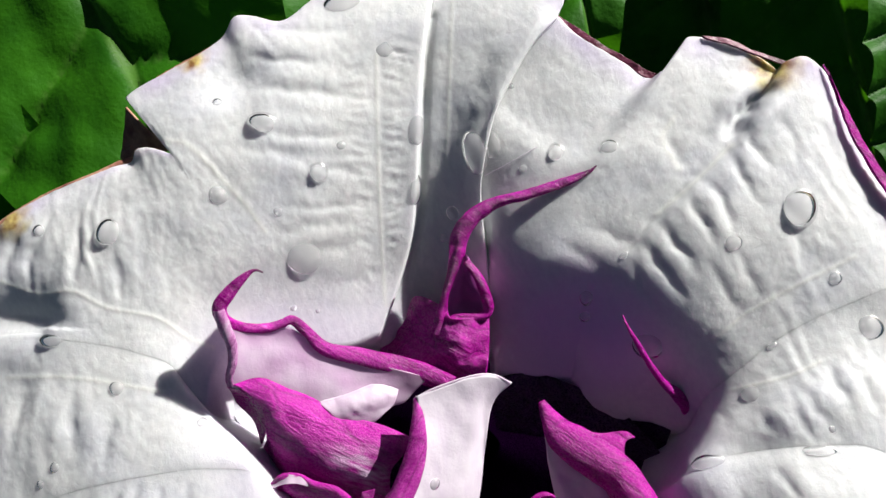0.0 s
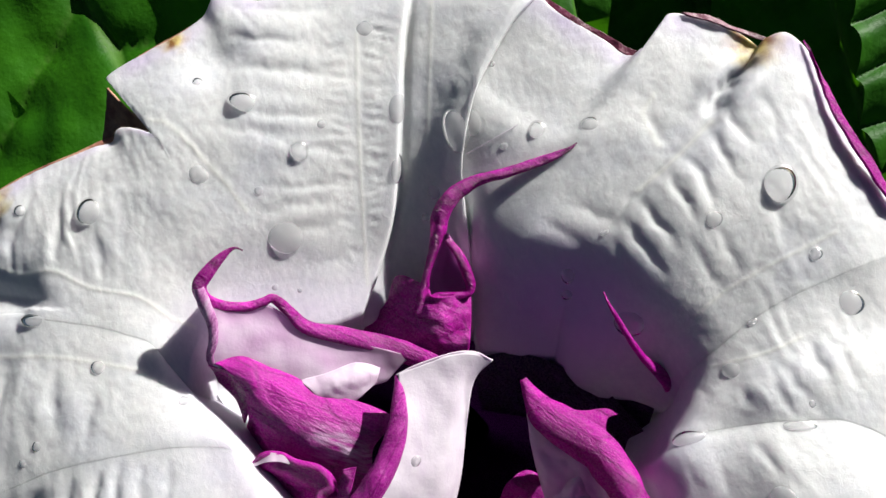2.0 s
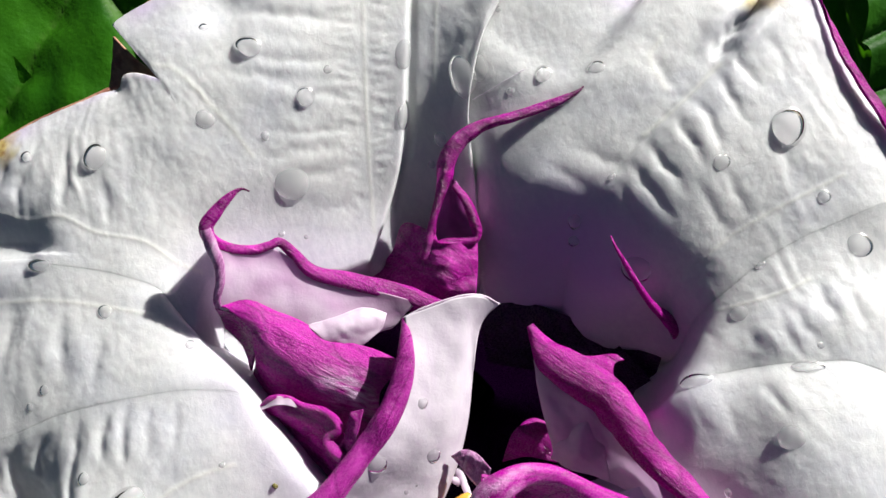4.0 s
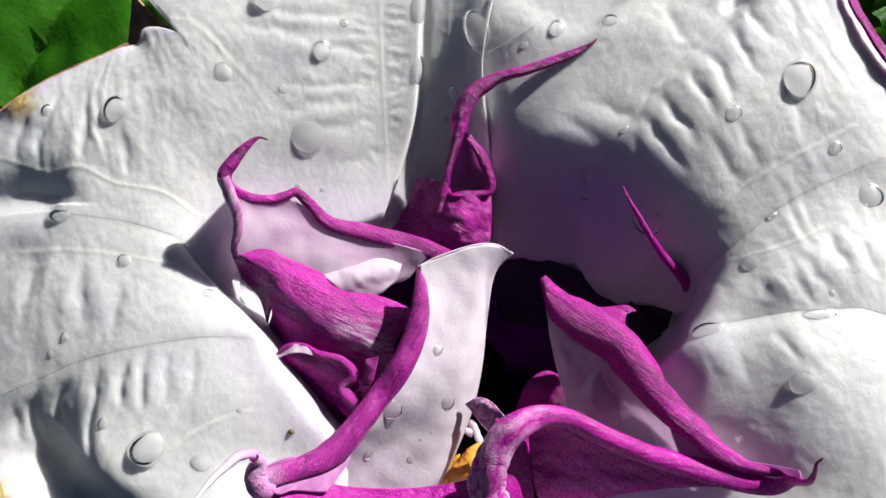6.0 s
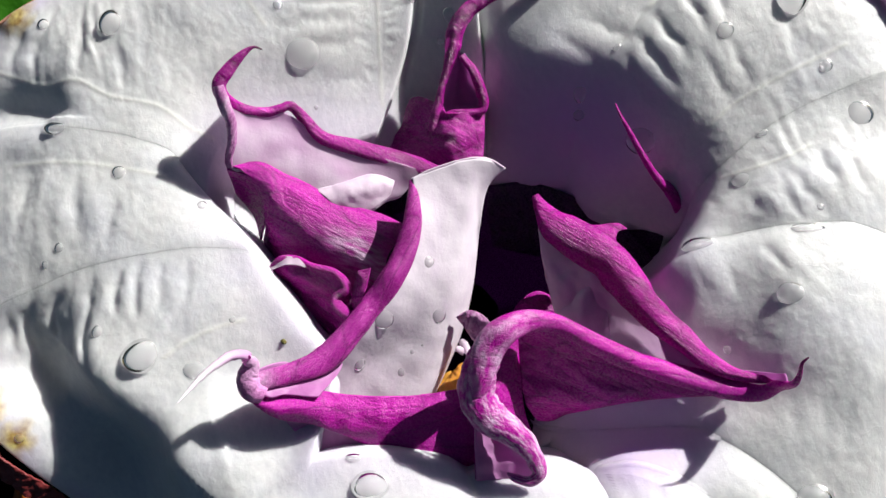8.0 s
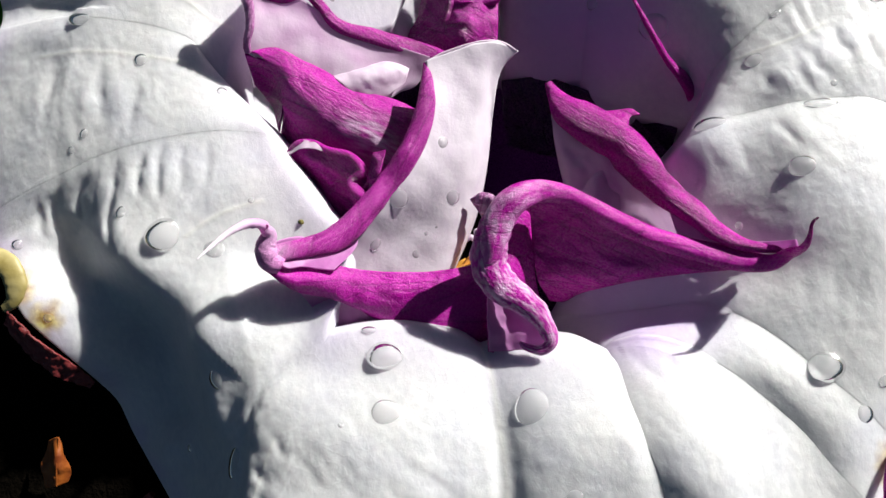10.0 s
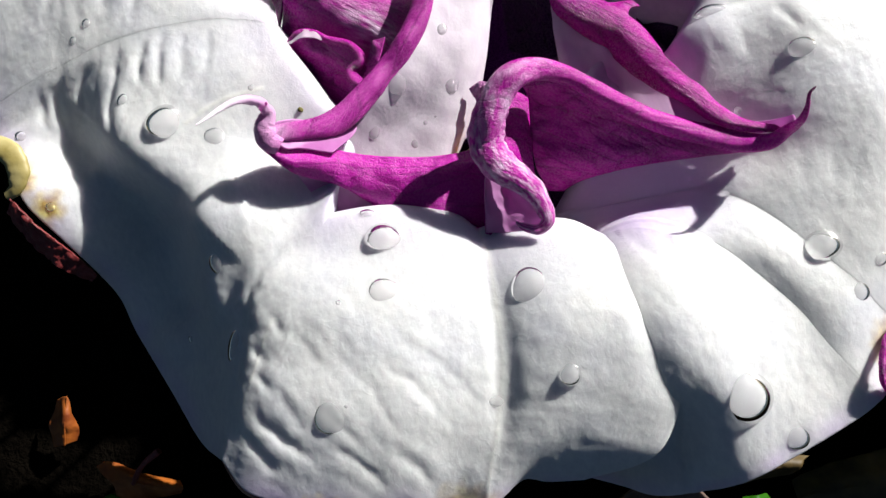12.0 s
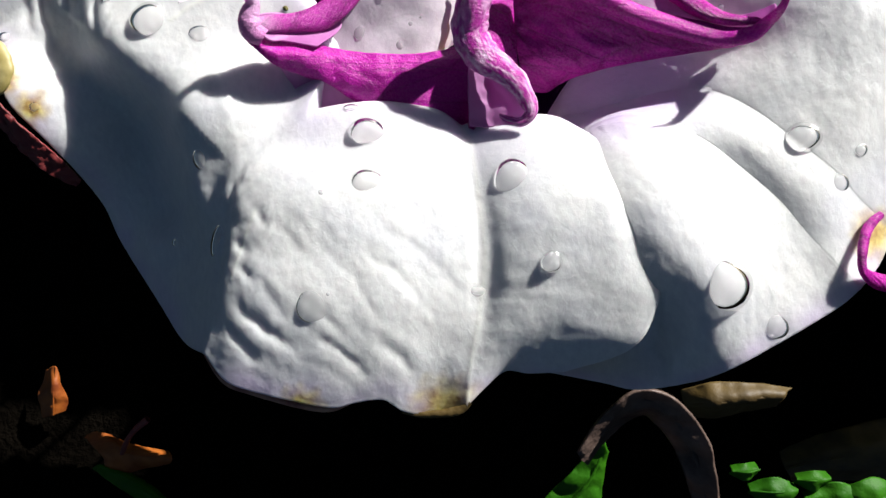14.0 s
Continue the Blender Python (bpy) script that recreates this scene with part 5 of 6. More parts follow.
# purple backs of the outer lobes that turn up over the rim
loft("rim_back", [[(13, 71.4, -0.2), (15.2, 69.3, -0.4), (19.1, 66.8, -0.6), (22.7, 64.6, -0.9), (25.9, 62.5, -1.1), (29.5, 61.8, -1)], [(13, 72, -0.4), (16.1, 69.8, -0.4), (20.1, 67.1, -0.6), (23.4, 65.2, -0.8), (26.5, 63.4, -1), (29.9, 62.7, -0.8)]], MAROON, flower, "maroon back of the turned rim", thick=0.4)
loft("rim_back", [[(33.2, 67.7, 0.9), (36.8, 67.3, 0.6), (40.4, 65.9, 0.3), (45.3, 64, 0.2)], [(33.9, 67.2, 1), (36.8, 66.5, 0.8), (40.3, 65.3, 0.5), (44.6, 63.6, 0.3)]], MAROON, flower, "purple-brown back of the turned-up rim", thick=0.3)
loft("rim_back", [[(49.8, 63.4, 1), (52.4, 57.8, 0.6), (55.4, 51.9, 0), (59.5, 45.2, -0.5), (62.6, 39.2, -0.5)], [(51.2, 60.6, 1), (52.2, 56.2, 0.8), (54, 51.8, 0.6), (57.5, 45.4, 0.4), (61.5, 39.2, 0)]], PURPLE, flower, "purple back of the turned-up rim", thick=0.4)
loft("rim_back", [[
    (-66.6, -17.1, -1), (-64.3, -19.9, -2), (-61.8, -22.2, -3), (-60.3, -23.9, -5), (-59, -25.8, -7.5),
    (-57.7, -27.7, -9),
], [
    (-68, -18.9, -2.5), (-66.6, -21.4, -3.5), (-64.4, -24.2, -4.5), (-62.4, -26.4, -6), (-60.8, -27.7, -8.5),
    (-58.6, -28.6, -10),
]], RED, flower, "dark red rim edge", thick=0.3, rough=0.5, size=1.6)
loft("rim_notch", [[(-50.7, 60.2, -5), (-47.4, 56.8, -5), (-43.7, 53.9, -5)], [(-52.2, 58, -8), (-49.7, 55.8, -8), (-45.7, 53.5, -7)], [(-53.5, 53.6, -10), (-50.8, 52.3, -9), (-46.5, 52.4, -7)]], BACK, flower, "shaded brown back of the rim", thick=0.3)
roll("rim_edge", [
    (-68.6, 41.1, -2, 0.2), (-65.5, 43.3, -2, 0.3), (-61.6, 45.8, -2.2, 0.3), (-57.6, 47.8, -2.2, 0.3),
    (-53.6, 49.4, -2.2, 0.3), (-50.1, 51, -2.6, 0.5), (-48.4, 51.7, -3, 0.4),
], BACK, flower, "thin pink and brown rim edge")
roll("rim_edge", [
    (-49.3, 60.4, -1.8, 0.1), (-46.2, 62.4, -1.4, 0.2), (-42.3, 64.7, -1.2, 0.3), (-39, 66.5, -1.2, 0.3),
    (-37, 67.9, -1.3, 0.2),
], BACK, flower, "thin pink and brown rim edge")
roll("rim_edge", [
    (-33.7, -53.2, 0.4, 0.2), (-30.4, -56.6, 1.8, 0.3), (-26.4, -57.9, 2.2, 0.4), (-21.1, -59.1, 2.2, 0.5),
    (-16.6, -59.8, 2, 0.4), (-13.6, -59.1, 2.2, 0.2),
], BACK, flower, "thin tan rim edge")
roll("rim_edge", [(-6.6, -60, 1.4, 0.2), (-3.2, -60.3, 1.2, 0.5), (0.5, -59.7, 1.6, 0.6), (2.4, -58.5, 2.2, 0.3)], BROWN, flower, "brown withered rim tip")
roll("rim_curl", [
    (54.1, -33.6, 3, 0.5), (52, -35.4, 4, 0.6), (50.8, -38.3, 5, 0.6), (50.8, -40.8, 5, 0.6), (52.5, -41.9, 4, 0.9),
    (55.2, -42.5, 3, 1),
], PURPLE, flower, "curled purple rim")

roll("rim_curl", [
    (-72, -8.6, -0.8, 1.0), (-69.2, -9.4, -0.3, 1.5), (-66.6, -10.8, -0.2, 1.6), (-65.4, -13.2, -0.3, 1.5), (-65.8, -15.6, -0.6, 1.1), (-67.4, -16.8, -1, 0.6),
], YELLOW, flower, "yellow withered rim rolled inwards", flat=0.55, rough=0.08, twist=0.3)

# ---- leaves, soil and litter ----
def leaf_mesh(name, length, width, bend=0.12, seed=1, cup=0.12, teeth=0.04, fine=1.0):
    """An ovate leaf along +y from its stalk, millimetres, with midrib and side veins pressed in and the blade swelling between them."""
    n, m = int(110 * fine), int(80 * fine)
    s = np.linspace(0, 1, n)[:, None]
    q = np.linspace(-1, 1, m)[None]
    half = width / 2 * np.sin(np.pi * s**0.75) ** 0.8 * (1 + teeth * grad_noise(s * 14 + seed, 0 * s + seed, seed))
    x, y = half * q, length * s + 0 * q
    wx = np.abs(x) + 4 * grad_noise(x / 22, y / 22, seed + 2)
    lateral = np.abs(((y - 0.62 * wx + 6 * np.sign(x)) / (length / 5.5)) % 1 - 0.5) * 2
    rib = np.exp(-((x / (0.4 + 1.0 * (1 - s))) ** 2))
    side = np.clip((lateral - 0.95) * 20, 0, 1)
    z = -bend * length * s**2 + cup * np.abs(x) - 1.2 * rib - 3.2 * lateral**3
    z += 3.0 * grad_noise(x / 28 + seed, y / 28, seed) + 1.0 * grad_noise(x / 9, y / 9, seed + 4)
    return grid_mesh(name, np.stack([x, y, z], -1) - (0, 0, PLANE * 1000), LEAF, {"vein": np.maximum(0.9 * rib, 0.5 * side)})


plant = tagged(new("leafy_plant"), "green leafy plant behind the flower, in sun and shade", "plant")
PLANT_FOOT = Vector((0.09, 0.21, 0.0))


def leaf(base, tip, width, lean=0.0, seed=1, bend=0.08, stalk=True, fine=1.0):
    """A leaf from its stalk's end to its tip, in millimetres over the flower's plane, leaning about its midrib."""
    a, b = (Vector(p[:3]) / 1000 + Vector((0, 0, PLANE)) for p in (base, tip))
    along = (b - a).normalized()
    right = along.cross(Vector((0, 0, 1))).normalized()
    turn = Matrix((right, along, right.cross(along))).transposed().to_4x4()
    ob = part("leaf", leaf_mesh("leaf", (b - a).length * 1000, width, bend, seed, fine=fine, teeth=0.04 if fine == 1 else 0.015), plant)
    ob.matrix_local = Matrix.Translation(a) @ turn @ pose(0, 0, 0, 0, lean, 0)
    if stalk:
        foot = PLANT_FOOT * 1000 - Vector((0, 0, PLANE * 1000))
        start = Vector(base[:3])
        way = start.lerp(foot, 0.5) + Vector((0, 0, 20))
        roll("leaf_stalk", [(*start, 1.4), (*way, 1.9), (*foot, 3.0)], STEM, plant, flat=1.0, nu=24, nv=8)
    return ob


SEEN_LEAVES = [
    ([(-123.9, 169.7, -58), (-41.8, 30, -42)], 96, 6, 3), ([(-155.4, 89, -64), (-74.1, 41.2, -54)], 44, 14, 4), ([(-58, 189.4, -75), (-22.8, 69.7, -62)], 64, -8, 6),
    ([(19.9, 166, -66), (31.3, 77.7, -60)], 26, 10, 5), ([(76.8, 231.5, -150), (86.2, 74.2, -140)], 90, 25, 7), ([(99.4, 182, -110), (119.2, 31.1, -100)], 62, 30, 8),
    ([(116.4, 135.2, -60), (101.5, 58.4, -62)], 46, -12, 9),
]
for (base, tip), width, lean, seed in SEEN_LEAVES:
    leaf(base, tip, width, lean, seed)

# leaves mostly out of sight, added up to the sun to shade the soil
chance = random.Random(5)
# spots kept sunlit: added leaves that would shade them are left out
LIT = [(-181.8, -122.7, -288), (-222, -94, -286), (21.4, -80.8, -58), (133.1, -117, -240), (185, -112, -276), (55, -64, -58)]
made = 0
while made < 330:
    high = chance.uniform(-265, -95)
    reach = (high + 300) / math.tan(radians(SUN_UP))
    x = chance.uniform(-330, 330) + reach * math.sin(radians(SUN_TURN))
    y = chance.uniform(-330, 120) + reach * math.cos(radians(SUN_TURN))
    heading = chance.uniform(0, 2 * math.pi)
    length = chance.uniform(70, 115)
    half = Vector((math.cos(heading), math.sin(heading), -0.15)) * length / 2
    middle = Vector((x, y, high))
    covered = (x / 80) ** 2 + ((y - 32) / 50) ** 2 < 1 or y > 125 + 0.2 * abs(x) or (x > 200 and y > 70)
    if y < 200 and high > -150 and y > 60:
        high -= 70
        middle.z = high
    if not covered or any((middle - Vector(p)).cross(sun_way).length < (17 if p[2] < -200 else 26) for p in LIT):
        continue
    made += 1
    leaf(middle - half, middle + half, length * chance.uniform(0.7, 0.85), chance.uniform(-20, 20), made + 20, stalk=made % 12 == 0, fine=0.35)

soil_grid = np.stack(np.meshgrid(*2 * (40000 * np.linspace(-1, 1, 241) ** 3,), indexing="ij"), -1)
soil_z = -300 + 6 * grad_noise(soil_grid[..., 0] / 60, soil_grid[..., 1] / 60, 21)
tagged(new("ground", grid_mesh("ground", np.concatenate([soil_grid, soil_z[..., None]], -1), SOIL)), "moist garden soil darkened for shade", "ground", kind="structure")


def litter(name, label, category, curves, material, rough=2.0, size=14):
    ob = loft(name, curves, material, None, label, nu=40, nv=24, rough=rough, size=size, thick=0.6)
    if category != "ground leaf":
        roll("vein", [(x, y, z + 0.25, 0.28 + 0.1 * reach) for (x, y, z), reach in zip(curves[1], (2, 2, 1, 1, 1, 1, 1))], material, ob, nu=40, nv=8)
    return tagged(ob, label, category)


litter("dead_leaf", "orange dead leaf lying on soil darkened for shade", "leaf", [[(-229.1, -82.1, -290), (-232.6, -95.6, -292), (-231.6, -107.6, -294)], [(-219.6, -80, -284), (-220.3, -93, -284), (-222, -105.1, -288)], [(-218.7, -92.1, -290), (-216, -96.5, -290), (-218.3, -103.5, -292)]], DEAD)
litter("dead_leaf", "orange dead leaf with a dark red stalk on soil", "leaf", [[(-205.8, -116.6, -290), (-198.3, -113.5, -290), (-178.4, -120.1, -290), (-161.1, -122.9, -292)], [(-194.7, -122.4, -284), (-187.4, -120.8, -284), (-175.4, -123.3, -284), (-157.8, -125.5, -288)], [(-192.3, -133.9, -292), (-184.7, -134.5, -292), (-172.7, -131.3, -292), (-160.8, -128.6, -292)]], DEAD)
red_stalk = roll("red_stalk", [(-181.5, -122.2, -282, 1.2), (-173.4, -113.8, -270, 1.3), (-165.7, -106.9, -262, 1.4), (-158, -101.3, -258, 1.5)], RED, None, flat=1.0, nu=30, nv=12)
tagged(red_stalk, "short dark red stalk on an orange dead leaf", "stalk")
litter("low_leaf", "small dark green leaf among litter", "leaf", [[(-202.9, -132.8, -292), (-184.2, -143.7, -292), (-159.4, -160, -292)], [(-196.4, -129.5, -288), (-176.5, -138.3, -288), (-155, -154.5, -288)], [(-194, -129.6, -292), (-175.5, -136.3, -292), (-153.8, -151.3, -292)]], LEAF)
litter("brown_leaf", "yellow-brown withered leaf on soil darkened for shade", "leaf", [[(143.1, -112.2, -280), (161.6, -103.7, -280), (192.6, -94.9, -280), (213.5, -92.3, -284)], [(144.1, -119.3, -276), (160.6, -114.1, -272), (188.3, -109.4, -272), (208.6, -109.6, -276)], [(149.6, -126.1, -284), (165.4, -125.6, -284), (193.8, -124.7, -284), (213.5, -127.2, -286)]], BROWN)
litter("brown_leaf", "yellow-brown withered leaf under the flower", "leaf", [[(44.1, -62.3, -60), (49.8, -60.6, -58), (57.7, -60.6, -58), (66.2, -61.8, -60)], [(45.2, -65.2, -60), (49.2, -64.6, -56), (57, -63.3, -56), (63.8, -62.8, -58)], [(48.5, -67.9, -64), (52, -67.5, -62), (57.8, -66.2, -62), (63.5, -64.9, -62)]], BROWN, 1.0, 6)
litter("wilted_petal", "translucent brown wilted petal hanging below the flower", "petal", [[
    (19.5, -70.1, -30), (23, -64.1, -28), (28.2, -59.2, -26), (33.7, -59.5, -26), (38.7, -63.7, -28),
    (42.1, -69.5, -30), (43.8, -79.2, -32),
], [
    (20.6, -71.7, -31), (24.7, -65.3, -30), (29.5, -61.2, -28), (33.2, -62, -28), (36.9, -65.9, -30),
    (40.1, -71.8, -32), (42.5, -80.2, -34),
], [
    (21.4, -72.7, -34), (26.1, -66.7, -33), (30.7, -63.5, -32), (33.1, -64.9, -32), (36.1, -68.3, -33),
    (38.7, -74.2, -34), (41.1, -81.2, -36),
]], WILTED, 0.8, 5)
litter("green_leaf", "bright green young leaf in sun", "leaf", [[(14.1, -87.2, -60), (20.3, -80.3, -58), (28, -71.8, -56)], [(19.3, -87.6, -60), (24.3, -81.9, -58), (28.2, -73.5, -56)], [(26.5, -91.9, -62), (27.6, -84.5, -60), (28.3, -74.8, -57)]], LEAF, 0.8, 6)
for spots in ([(114.3, -114, -240, 6)], [(126, -122, -240, 10)], [(142.5, -116.7, -240, 7)], [(151.7, -124.7, -240, 13)], [(166.8, -123, -240, 14)]):
    x, y, z, reach = spots[0]
    litter("ground_plant_leaf", "small bright green leaf of a low ground plant", "leaf", [[(x - reach, y - 2, z - 4), (x, y - reach * 0.7, z), (x + reach, y - 2, z - 3)], [(x - reach, y, z), (x, y, z + 2), (x + reach, y + 1, z)], [(x - reach, y + 2, z - 4), (x, y + reach * 0.6, z), (x + reach, y + 3, z - 5)]], LEAF)

# ---- drops of water on the petals ----
from mathutils.bvhtree import BVHTree

bpy.context.view_layer.update()
graph = bpy.context.evaluated_depsgraph_get()
WET = [BVHTree.FromObject(ob, graph) for ob in flower.children_recursive if ob.type == "MESH" and (ob.name.startswith("lobe") or ob.name.startswith("strap") or "inside" in ob.name)]


def drop(x, y, wide, long=1.0, turn=0.0, height=0.55, label="round clear water drop on a petal"):
    """A dome of water on whatever petal lies under x, y; wide is its width in millimetres."""
    hits = [h for h in (tree.ray_cast(Vector((x / 1000, y / 1000, PLANE + 0.03)), Vector((0, 0, -1))) for tree in WET) if h[0] is not None]
    if not hits:
        return None
    place, normal, *_ = max(hits, key=lambda h: h[0].z)
    n, m = 26, 44
    wet = radians(62)
    a = np.linspace(0, wet, n)[:, None]
    b = np.linspace(0, 2 * np.pi, m)[None]
    wave = 1 + 0.04 * np.sin(2 * b + x) + 0.03 * np.sin(3 * b + y)
    r = wide / 2 / math.sin(wet)
    high = 2 * height * wide / 2 / (1 - math.cos(wet))
    dome = np.stack([r * np.sin(a) * np.cos(b) * wave, r * long * np.sin(a) * np.sin(b) * wave, high * (np.cos(a) - math.cos(wet)) + 0 * b], -1)
    grid = dome
    grid[:, -1] = grid[:, 0]
    mesh = grid_mesh("water_drop", grid - (0, 0, PLANE * 1000), WATER)
    ob = tagged(new("water_drop", mesh), label, "water drop", "water drops on the flower")
    tilt = Vector((0, 0, 1)).rotation_difference(normal if normal.z > 0 else -normal).to_matrix().to_4x4()
    level = Matrix.Identity(4).lerp(tilt, 0.7).to_quaternion().to_matrix().to_4x4()
    ob.matrix_world = Matrix.Translation(place) @ level @ pose(0, 0, -0.00014, 0, 0, turn)
    return ob


# x, y, width, length over width, turn
DROPS_TOP = [
    (-17.8, 74.6, 6, 0.7, 10), (-11.7, 66.8, 2.7, 1, 0), (-35.3, 59, 1.7, 1, 0),
    (-28.8, 55.8, 4.2, 0.8, 0), (-17.8, 52.8, 1.5, 1, 0), (-20.9, 49.1, 3.1, 1, 0),
    (-34.8, 45.6, 3, 0.9, -20), (-50.1, 40.5, 3.8, 1.1, 0), (-23.3, 37.2, 5, 1.1, 20),
    (-60.8, 41, 1.8, 1, 0), (-26.6, 43.4, 1.6, 1, 0),
]
DROPS_FOLD = [
    (-7.1, 55.2, 2.6, 1.7, 0), (-7.2, 46.9, 2.2, 2, 0), (1.1, 51.9, 4, 1.7, 15),
    (3.6, 53.2, 3, 1.4, 0), (12.7, 51.8, 2.6, 1.1, 0), (19.8, 52.1, 2.6, 1, 0), (6.5, 61.5, 1.2, 1, 0),
    (8.1, 49.5, 1.4, 1, 0), (-2.1, 43.9, 2.4, 1, 0), (-3.4, 40.4, 1.5, 1, 0),
]
DROPS_RIGHT = [
    (45.6, 43.2, 4.8, 1.2, 0), (36.3, 38.4, 2.7, 0.9, 0), (50.2, 33.5, 2.1, 1, 0), (54.7, 26.8, 4, 0.9, 0),
    (38.6, 17.8, 2.6, 1, 0), (17.1, 31.4, 2.4, 1.2, 0), (21.9, 37, 1.6, 0.7, 30),
    (25.8, 24.5, 4.6, 1, 0), (17.2, 28.7, 2.2, 0.9, 30), (32.2, 8.9, 4.4, 0.5, 10),
    (41.7, 24.4, 1.8, 0.6, 30), (26.6, 24.9, 2, 1, 0),
]
DROPS_LEFT = [
    (-58, 25.4, 4, 0.5, 0), (-48.1, 18.9, 2.3, 1, 0), (-36.4, 14.3, 1.6, 1, 0), (-56.3, 8.3, 1.7, 1, 0),
    (-58.3, 6, 1.4, 1, 0), (-4.7, 6.3, 1.8, 1.1, 0), (-25, 30, 1.2, 1, 0), (-21.6, 29.6, 1, 1, 0),
]
DROPS_MID = [
    (-49.8, -3.3, 1.9, 1.1, 0), (-43.6, -6.6, 5.4, 0.9, 30), (-36.5, -8.5, 3.2, 0.9, -15),
    (-3.4, -0.8, 2.3, 1.1, 0), (-4.7, 6.4, 1.8, 1.1, 0), (-10.7, -1.4, 2.9, 1.2, 20),
    (-7.1, -5.9, 1.2, 1, 0), (-5.7, -5, 1, 1, 0), (-8.7, -8.7, 1.5, 1.2, 0), (-14.2, -7.5, 2, 1.2, 0),
    (42.5, 1.9, 3.8, 0.8, 0), (35.3, -5.5, 1.4, 1, 0), (47.8, 13.5, 1.2, 1, 0), (46.1, 10.8, 4.5, 0.4, 0),
    (-31.4, -1.6, 1.2, 1, 0),
]
DROPS_LOW = [
    (-12, -23, 5.2, 0.8, 0), (-11.5, -30, 4, 0.9, 0), (7.2, -29.2, 4.6, 1.1, 0), (44.2, -24, 4.8, 0.9, 0),
    (51.2, -25.6, 1.9, 1, 0), (12.3, -40.4, 3.1, 1, 0), (34.5, -42.9, 6.2, 1.1, 0), (40.8, -48, 3.4, 1, 0),
    (-17.8, -46.4, 4.4, 1.1, 15), (3.2, -44.1, 2.8, 0.6, 0), (-14.3, -19.6, 2.4, 0.5, 0),
]
DROPS_SIDE = [
    (-35.5, -26.4, 2.2, 1.5, 0), (-32.8, -37.4, 2.4, 2, -15), (-42.3, -37.2, 1.4, 1, 0),
    (-67.4, -7.4, 1.8, 1, 0), (-61.8, -18.1, 1.6, 1, 0), (48.7, -29.7, 2.6, 1, 0),
    (-17.2, -31.7, 1, 1, 0), (-15.8, -44.8, 0.8, 1, 0),
]
TALL = {(-12, -23), (12.3, -40.4), (34.5, -42.9), (44.2, -24), (-50.1, 40.5), (45.6, 43.2), (-43.6, -6.6), (-28.8, 55.8), (-20.9, 49.1), (1.1, 51.9), (12.7, 51.8)}
for x, y, wide, long, turn in DROPS_TOP + DROPS_FOLD + DROPS_RIGHT + DROPS_LEFT + DROPS_MID + DROPS_LOW + DROPS_SIDE:
    drop(x, y, wide * 0.97, long, turn, 0.34 if (x, y) in TALL else 0.15 if -16 < x < 0 and -12 < y < 10 else 0.25 if wide < 2.5 else 0.18)


# ---- a seed speck and a fine hair on the petals ----
def petal_height(x, y):
    hits = [h[0].z for h in (tree.ray_cast(Vector((x / 1000, y / 1000, PLANE + 0.03)), Vector((0, 0, -1))) for tree in WET) if h[0] is not None]
    return (max(hits) - PLANE) * 1000


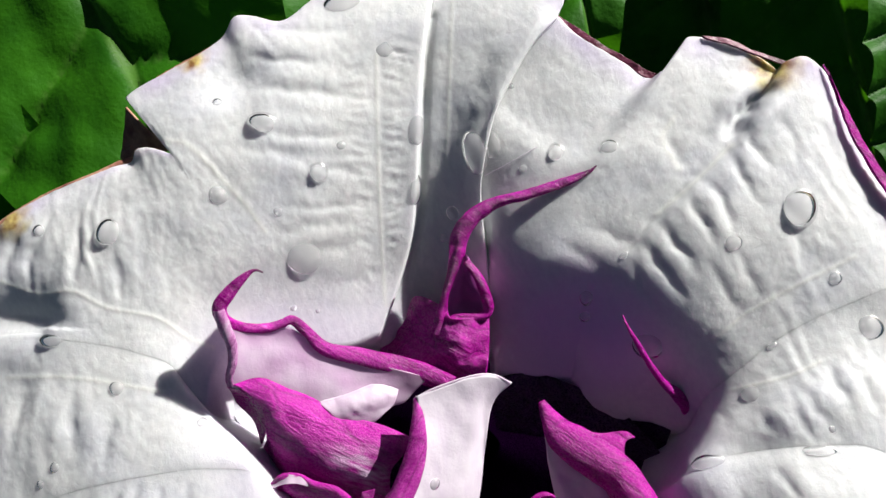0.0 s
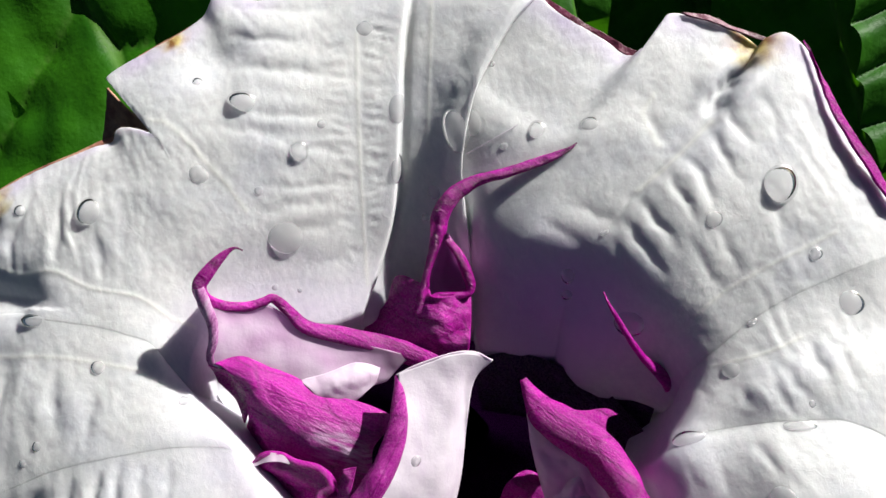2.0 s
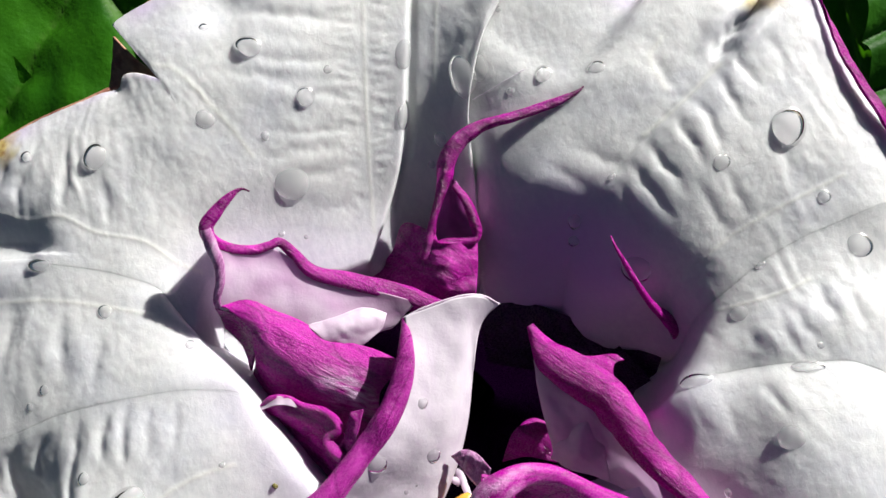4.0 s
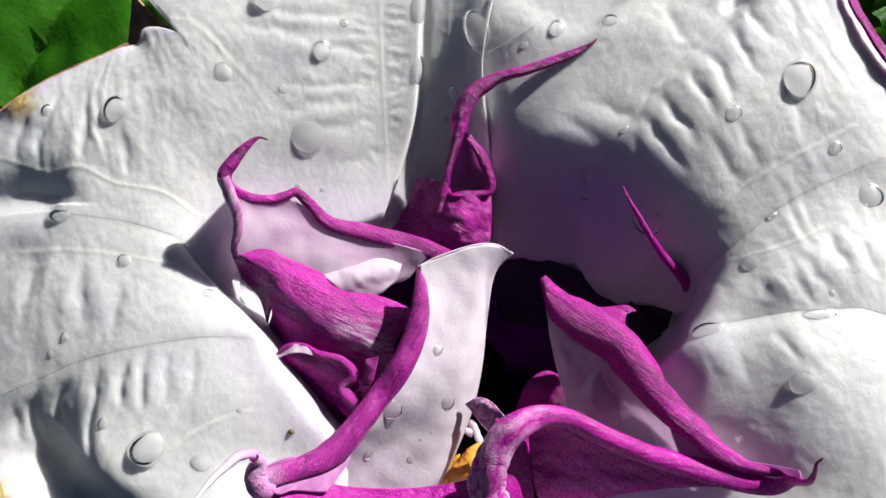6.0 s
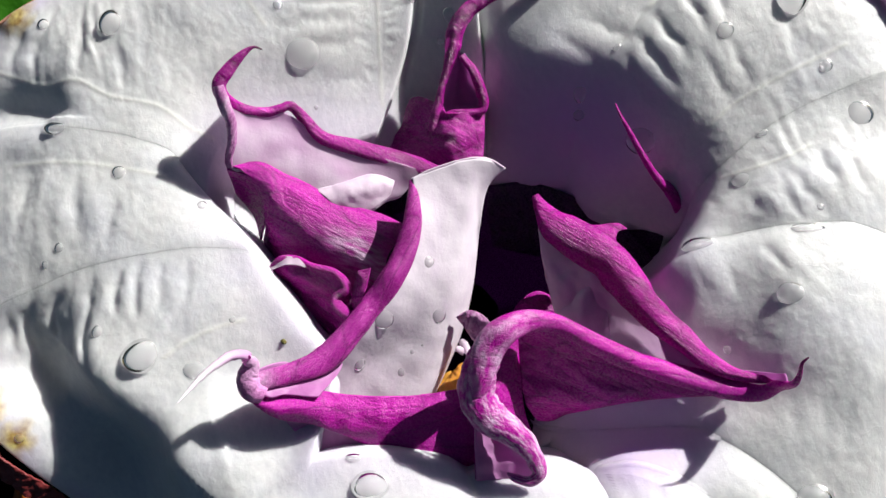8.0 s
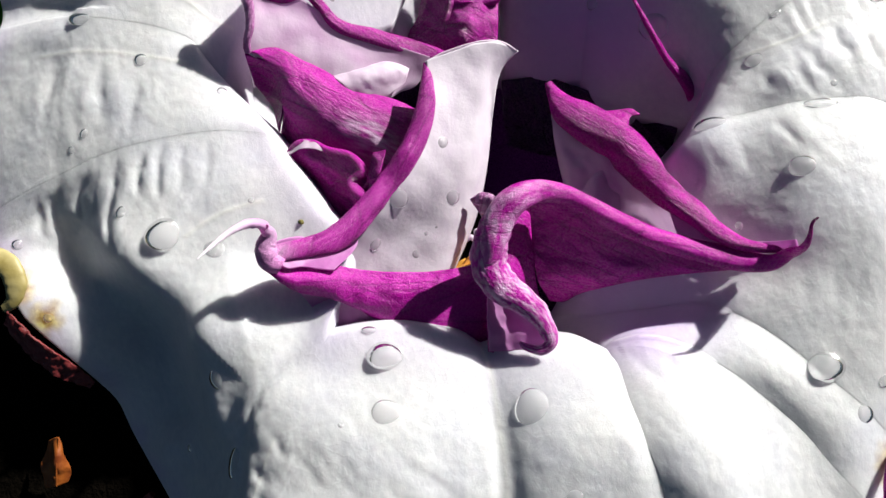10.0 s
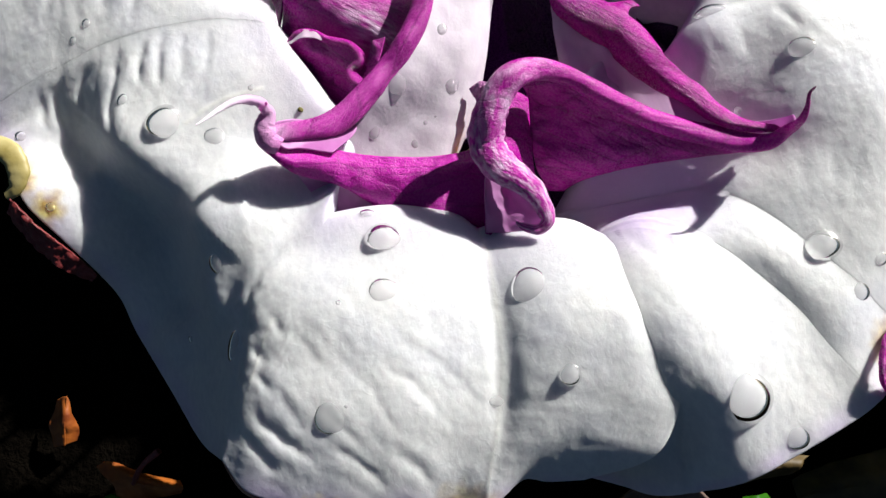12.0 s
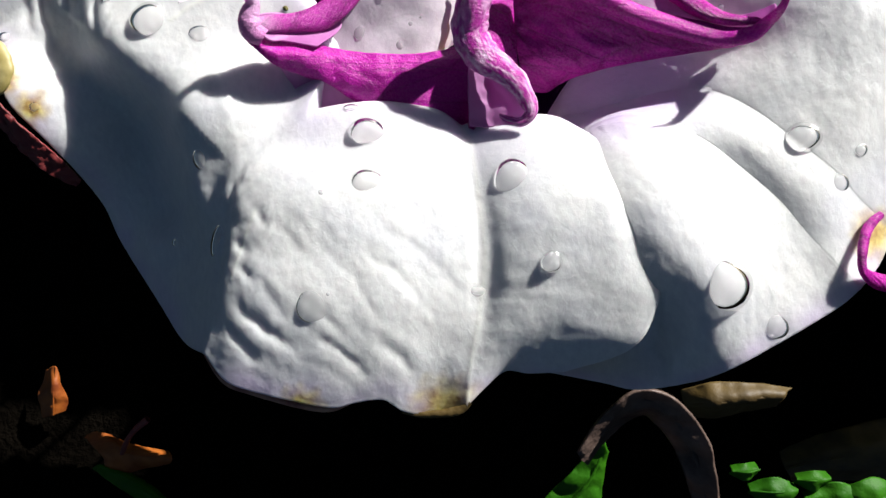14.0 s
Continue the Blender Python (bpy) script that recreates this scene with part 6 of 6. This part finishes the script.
((x, y, _),) = [(-24.5, -4.6, 2)]
high = petal_height(x, y)
speck = roll("seed_speck", [(x - 0.35, y + 0.2, high + 0.1, 0.12), (x - 0.15, y + 0.08, high + 0.2, 0.32), (x + 0.12, y - 0.05, high + 0.22, 0.34), (x + 0.35, y - 0.15, high + 0.1, 0.14)], SPECK, None, nu=24, nv=16, rough=0.3)
tagged(speck, "tiny olive-brown seed speck on a white petal", "speck")
hair = roll("hair", [(x, y, petal_height(x, y) + 0.25, 0.05) for x, y, _ in [(2.6, 48.8, -1), (4.8, 49.7, -1), (7.2, 50.9, -1), (10, 52.4, -1)]], WHITE_INNER, None, nu=40, nv=8)
tagged(hair, "fine white hair lying on a wet petal", "hair")

# ---- what belongs to each inner petal hangs under it, and all get plain names ----
FAMILIES = {
    "spout_body": ("spout_tip", "spout_edge", "spout_hollow"),
    "left_inside": ("left_edge", "left_side", "left_lip"),
    "left_petal": ("left_petal_underside",),
    "strap": ("strap_edge", "strap_crest"),
    "small_petal": ("small_petal_edge", "small_petal_pale", "small_petal_blade"),
    "front_left": ("front_left_tip", "front_left_thread", "front_left_inside", "front_left_base"),
    "front_right": ("front_right_edge",),
    "front_strip": ("front_strip_face", "front_middle"),
    "right_inside": ("right_roll", "right_flap", "right_margin", "right_inner_fold"),
    "anther": ("filament",),
}
PLAIN = {
    "spout_body": "spout_petal", "spout_tip": "petal_tip", "spout_edge": "rolled_edge", "spout_hollow": "hollow", "left_inside": "cupped_petal",
    "left_edge": "rolled_edge", "left_side": "petal_side", "left_lip": "petal_lip", "left_petal": "folded_petal", "left_petal_underside": "underside",
    "strap": "strap_petal", "strap_edge": "rolled_edge", "strap_crest": "petal_crest", "small_petal_edge": "rolled_edge", "small_petal_pale": "petal_tip",
    "small_petal_blade": "petal_blade", "front_left": "lip_petal", "front_left_tip": "petal_tip", "front_left_thread": "thread", "front_left_inside": "petal_margin",
    "front_left_base": "petal_base", "front_right": "creased_petal", "front_right_edge": "rolled_edge", "front_strip": "hanging_strip", "front_strip_face": "strip_face",
    "front_middle": "strip_base", "right_inside": "pale_petal", "right_roll": "rolled_edge", "right_flap": "petal_flap", "right_margin": "petal_margin",
    "right_inner_fold": "petal_fold", "back_tip": "pointed_petal", "back_petal": "throat_petal", "rim_back": "turned_rim",
}
named = {}
for ob in list(flower.children):
    named.setdefault(ob.name.split(".")[0], []).append(ob)
for head, tails in FAMILIES.items():
    for tail in tails:
        for ob in named[tail]:
            ob.parent = named[head][0]
for old, plain in PLAIN.items():
    for ob in named[old]:
        ob.name = plain
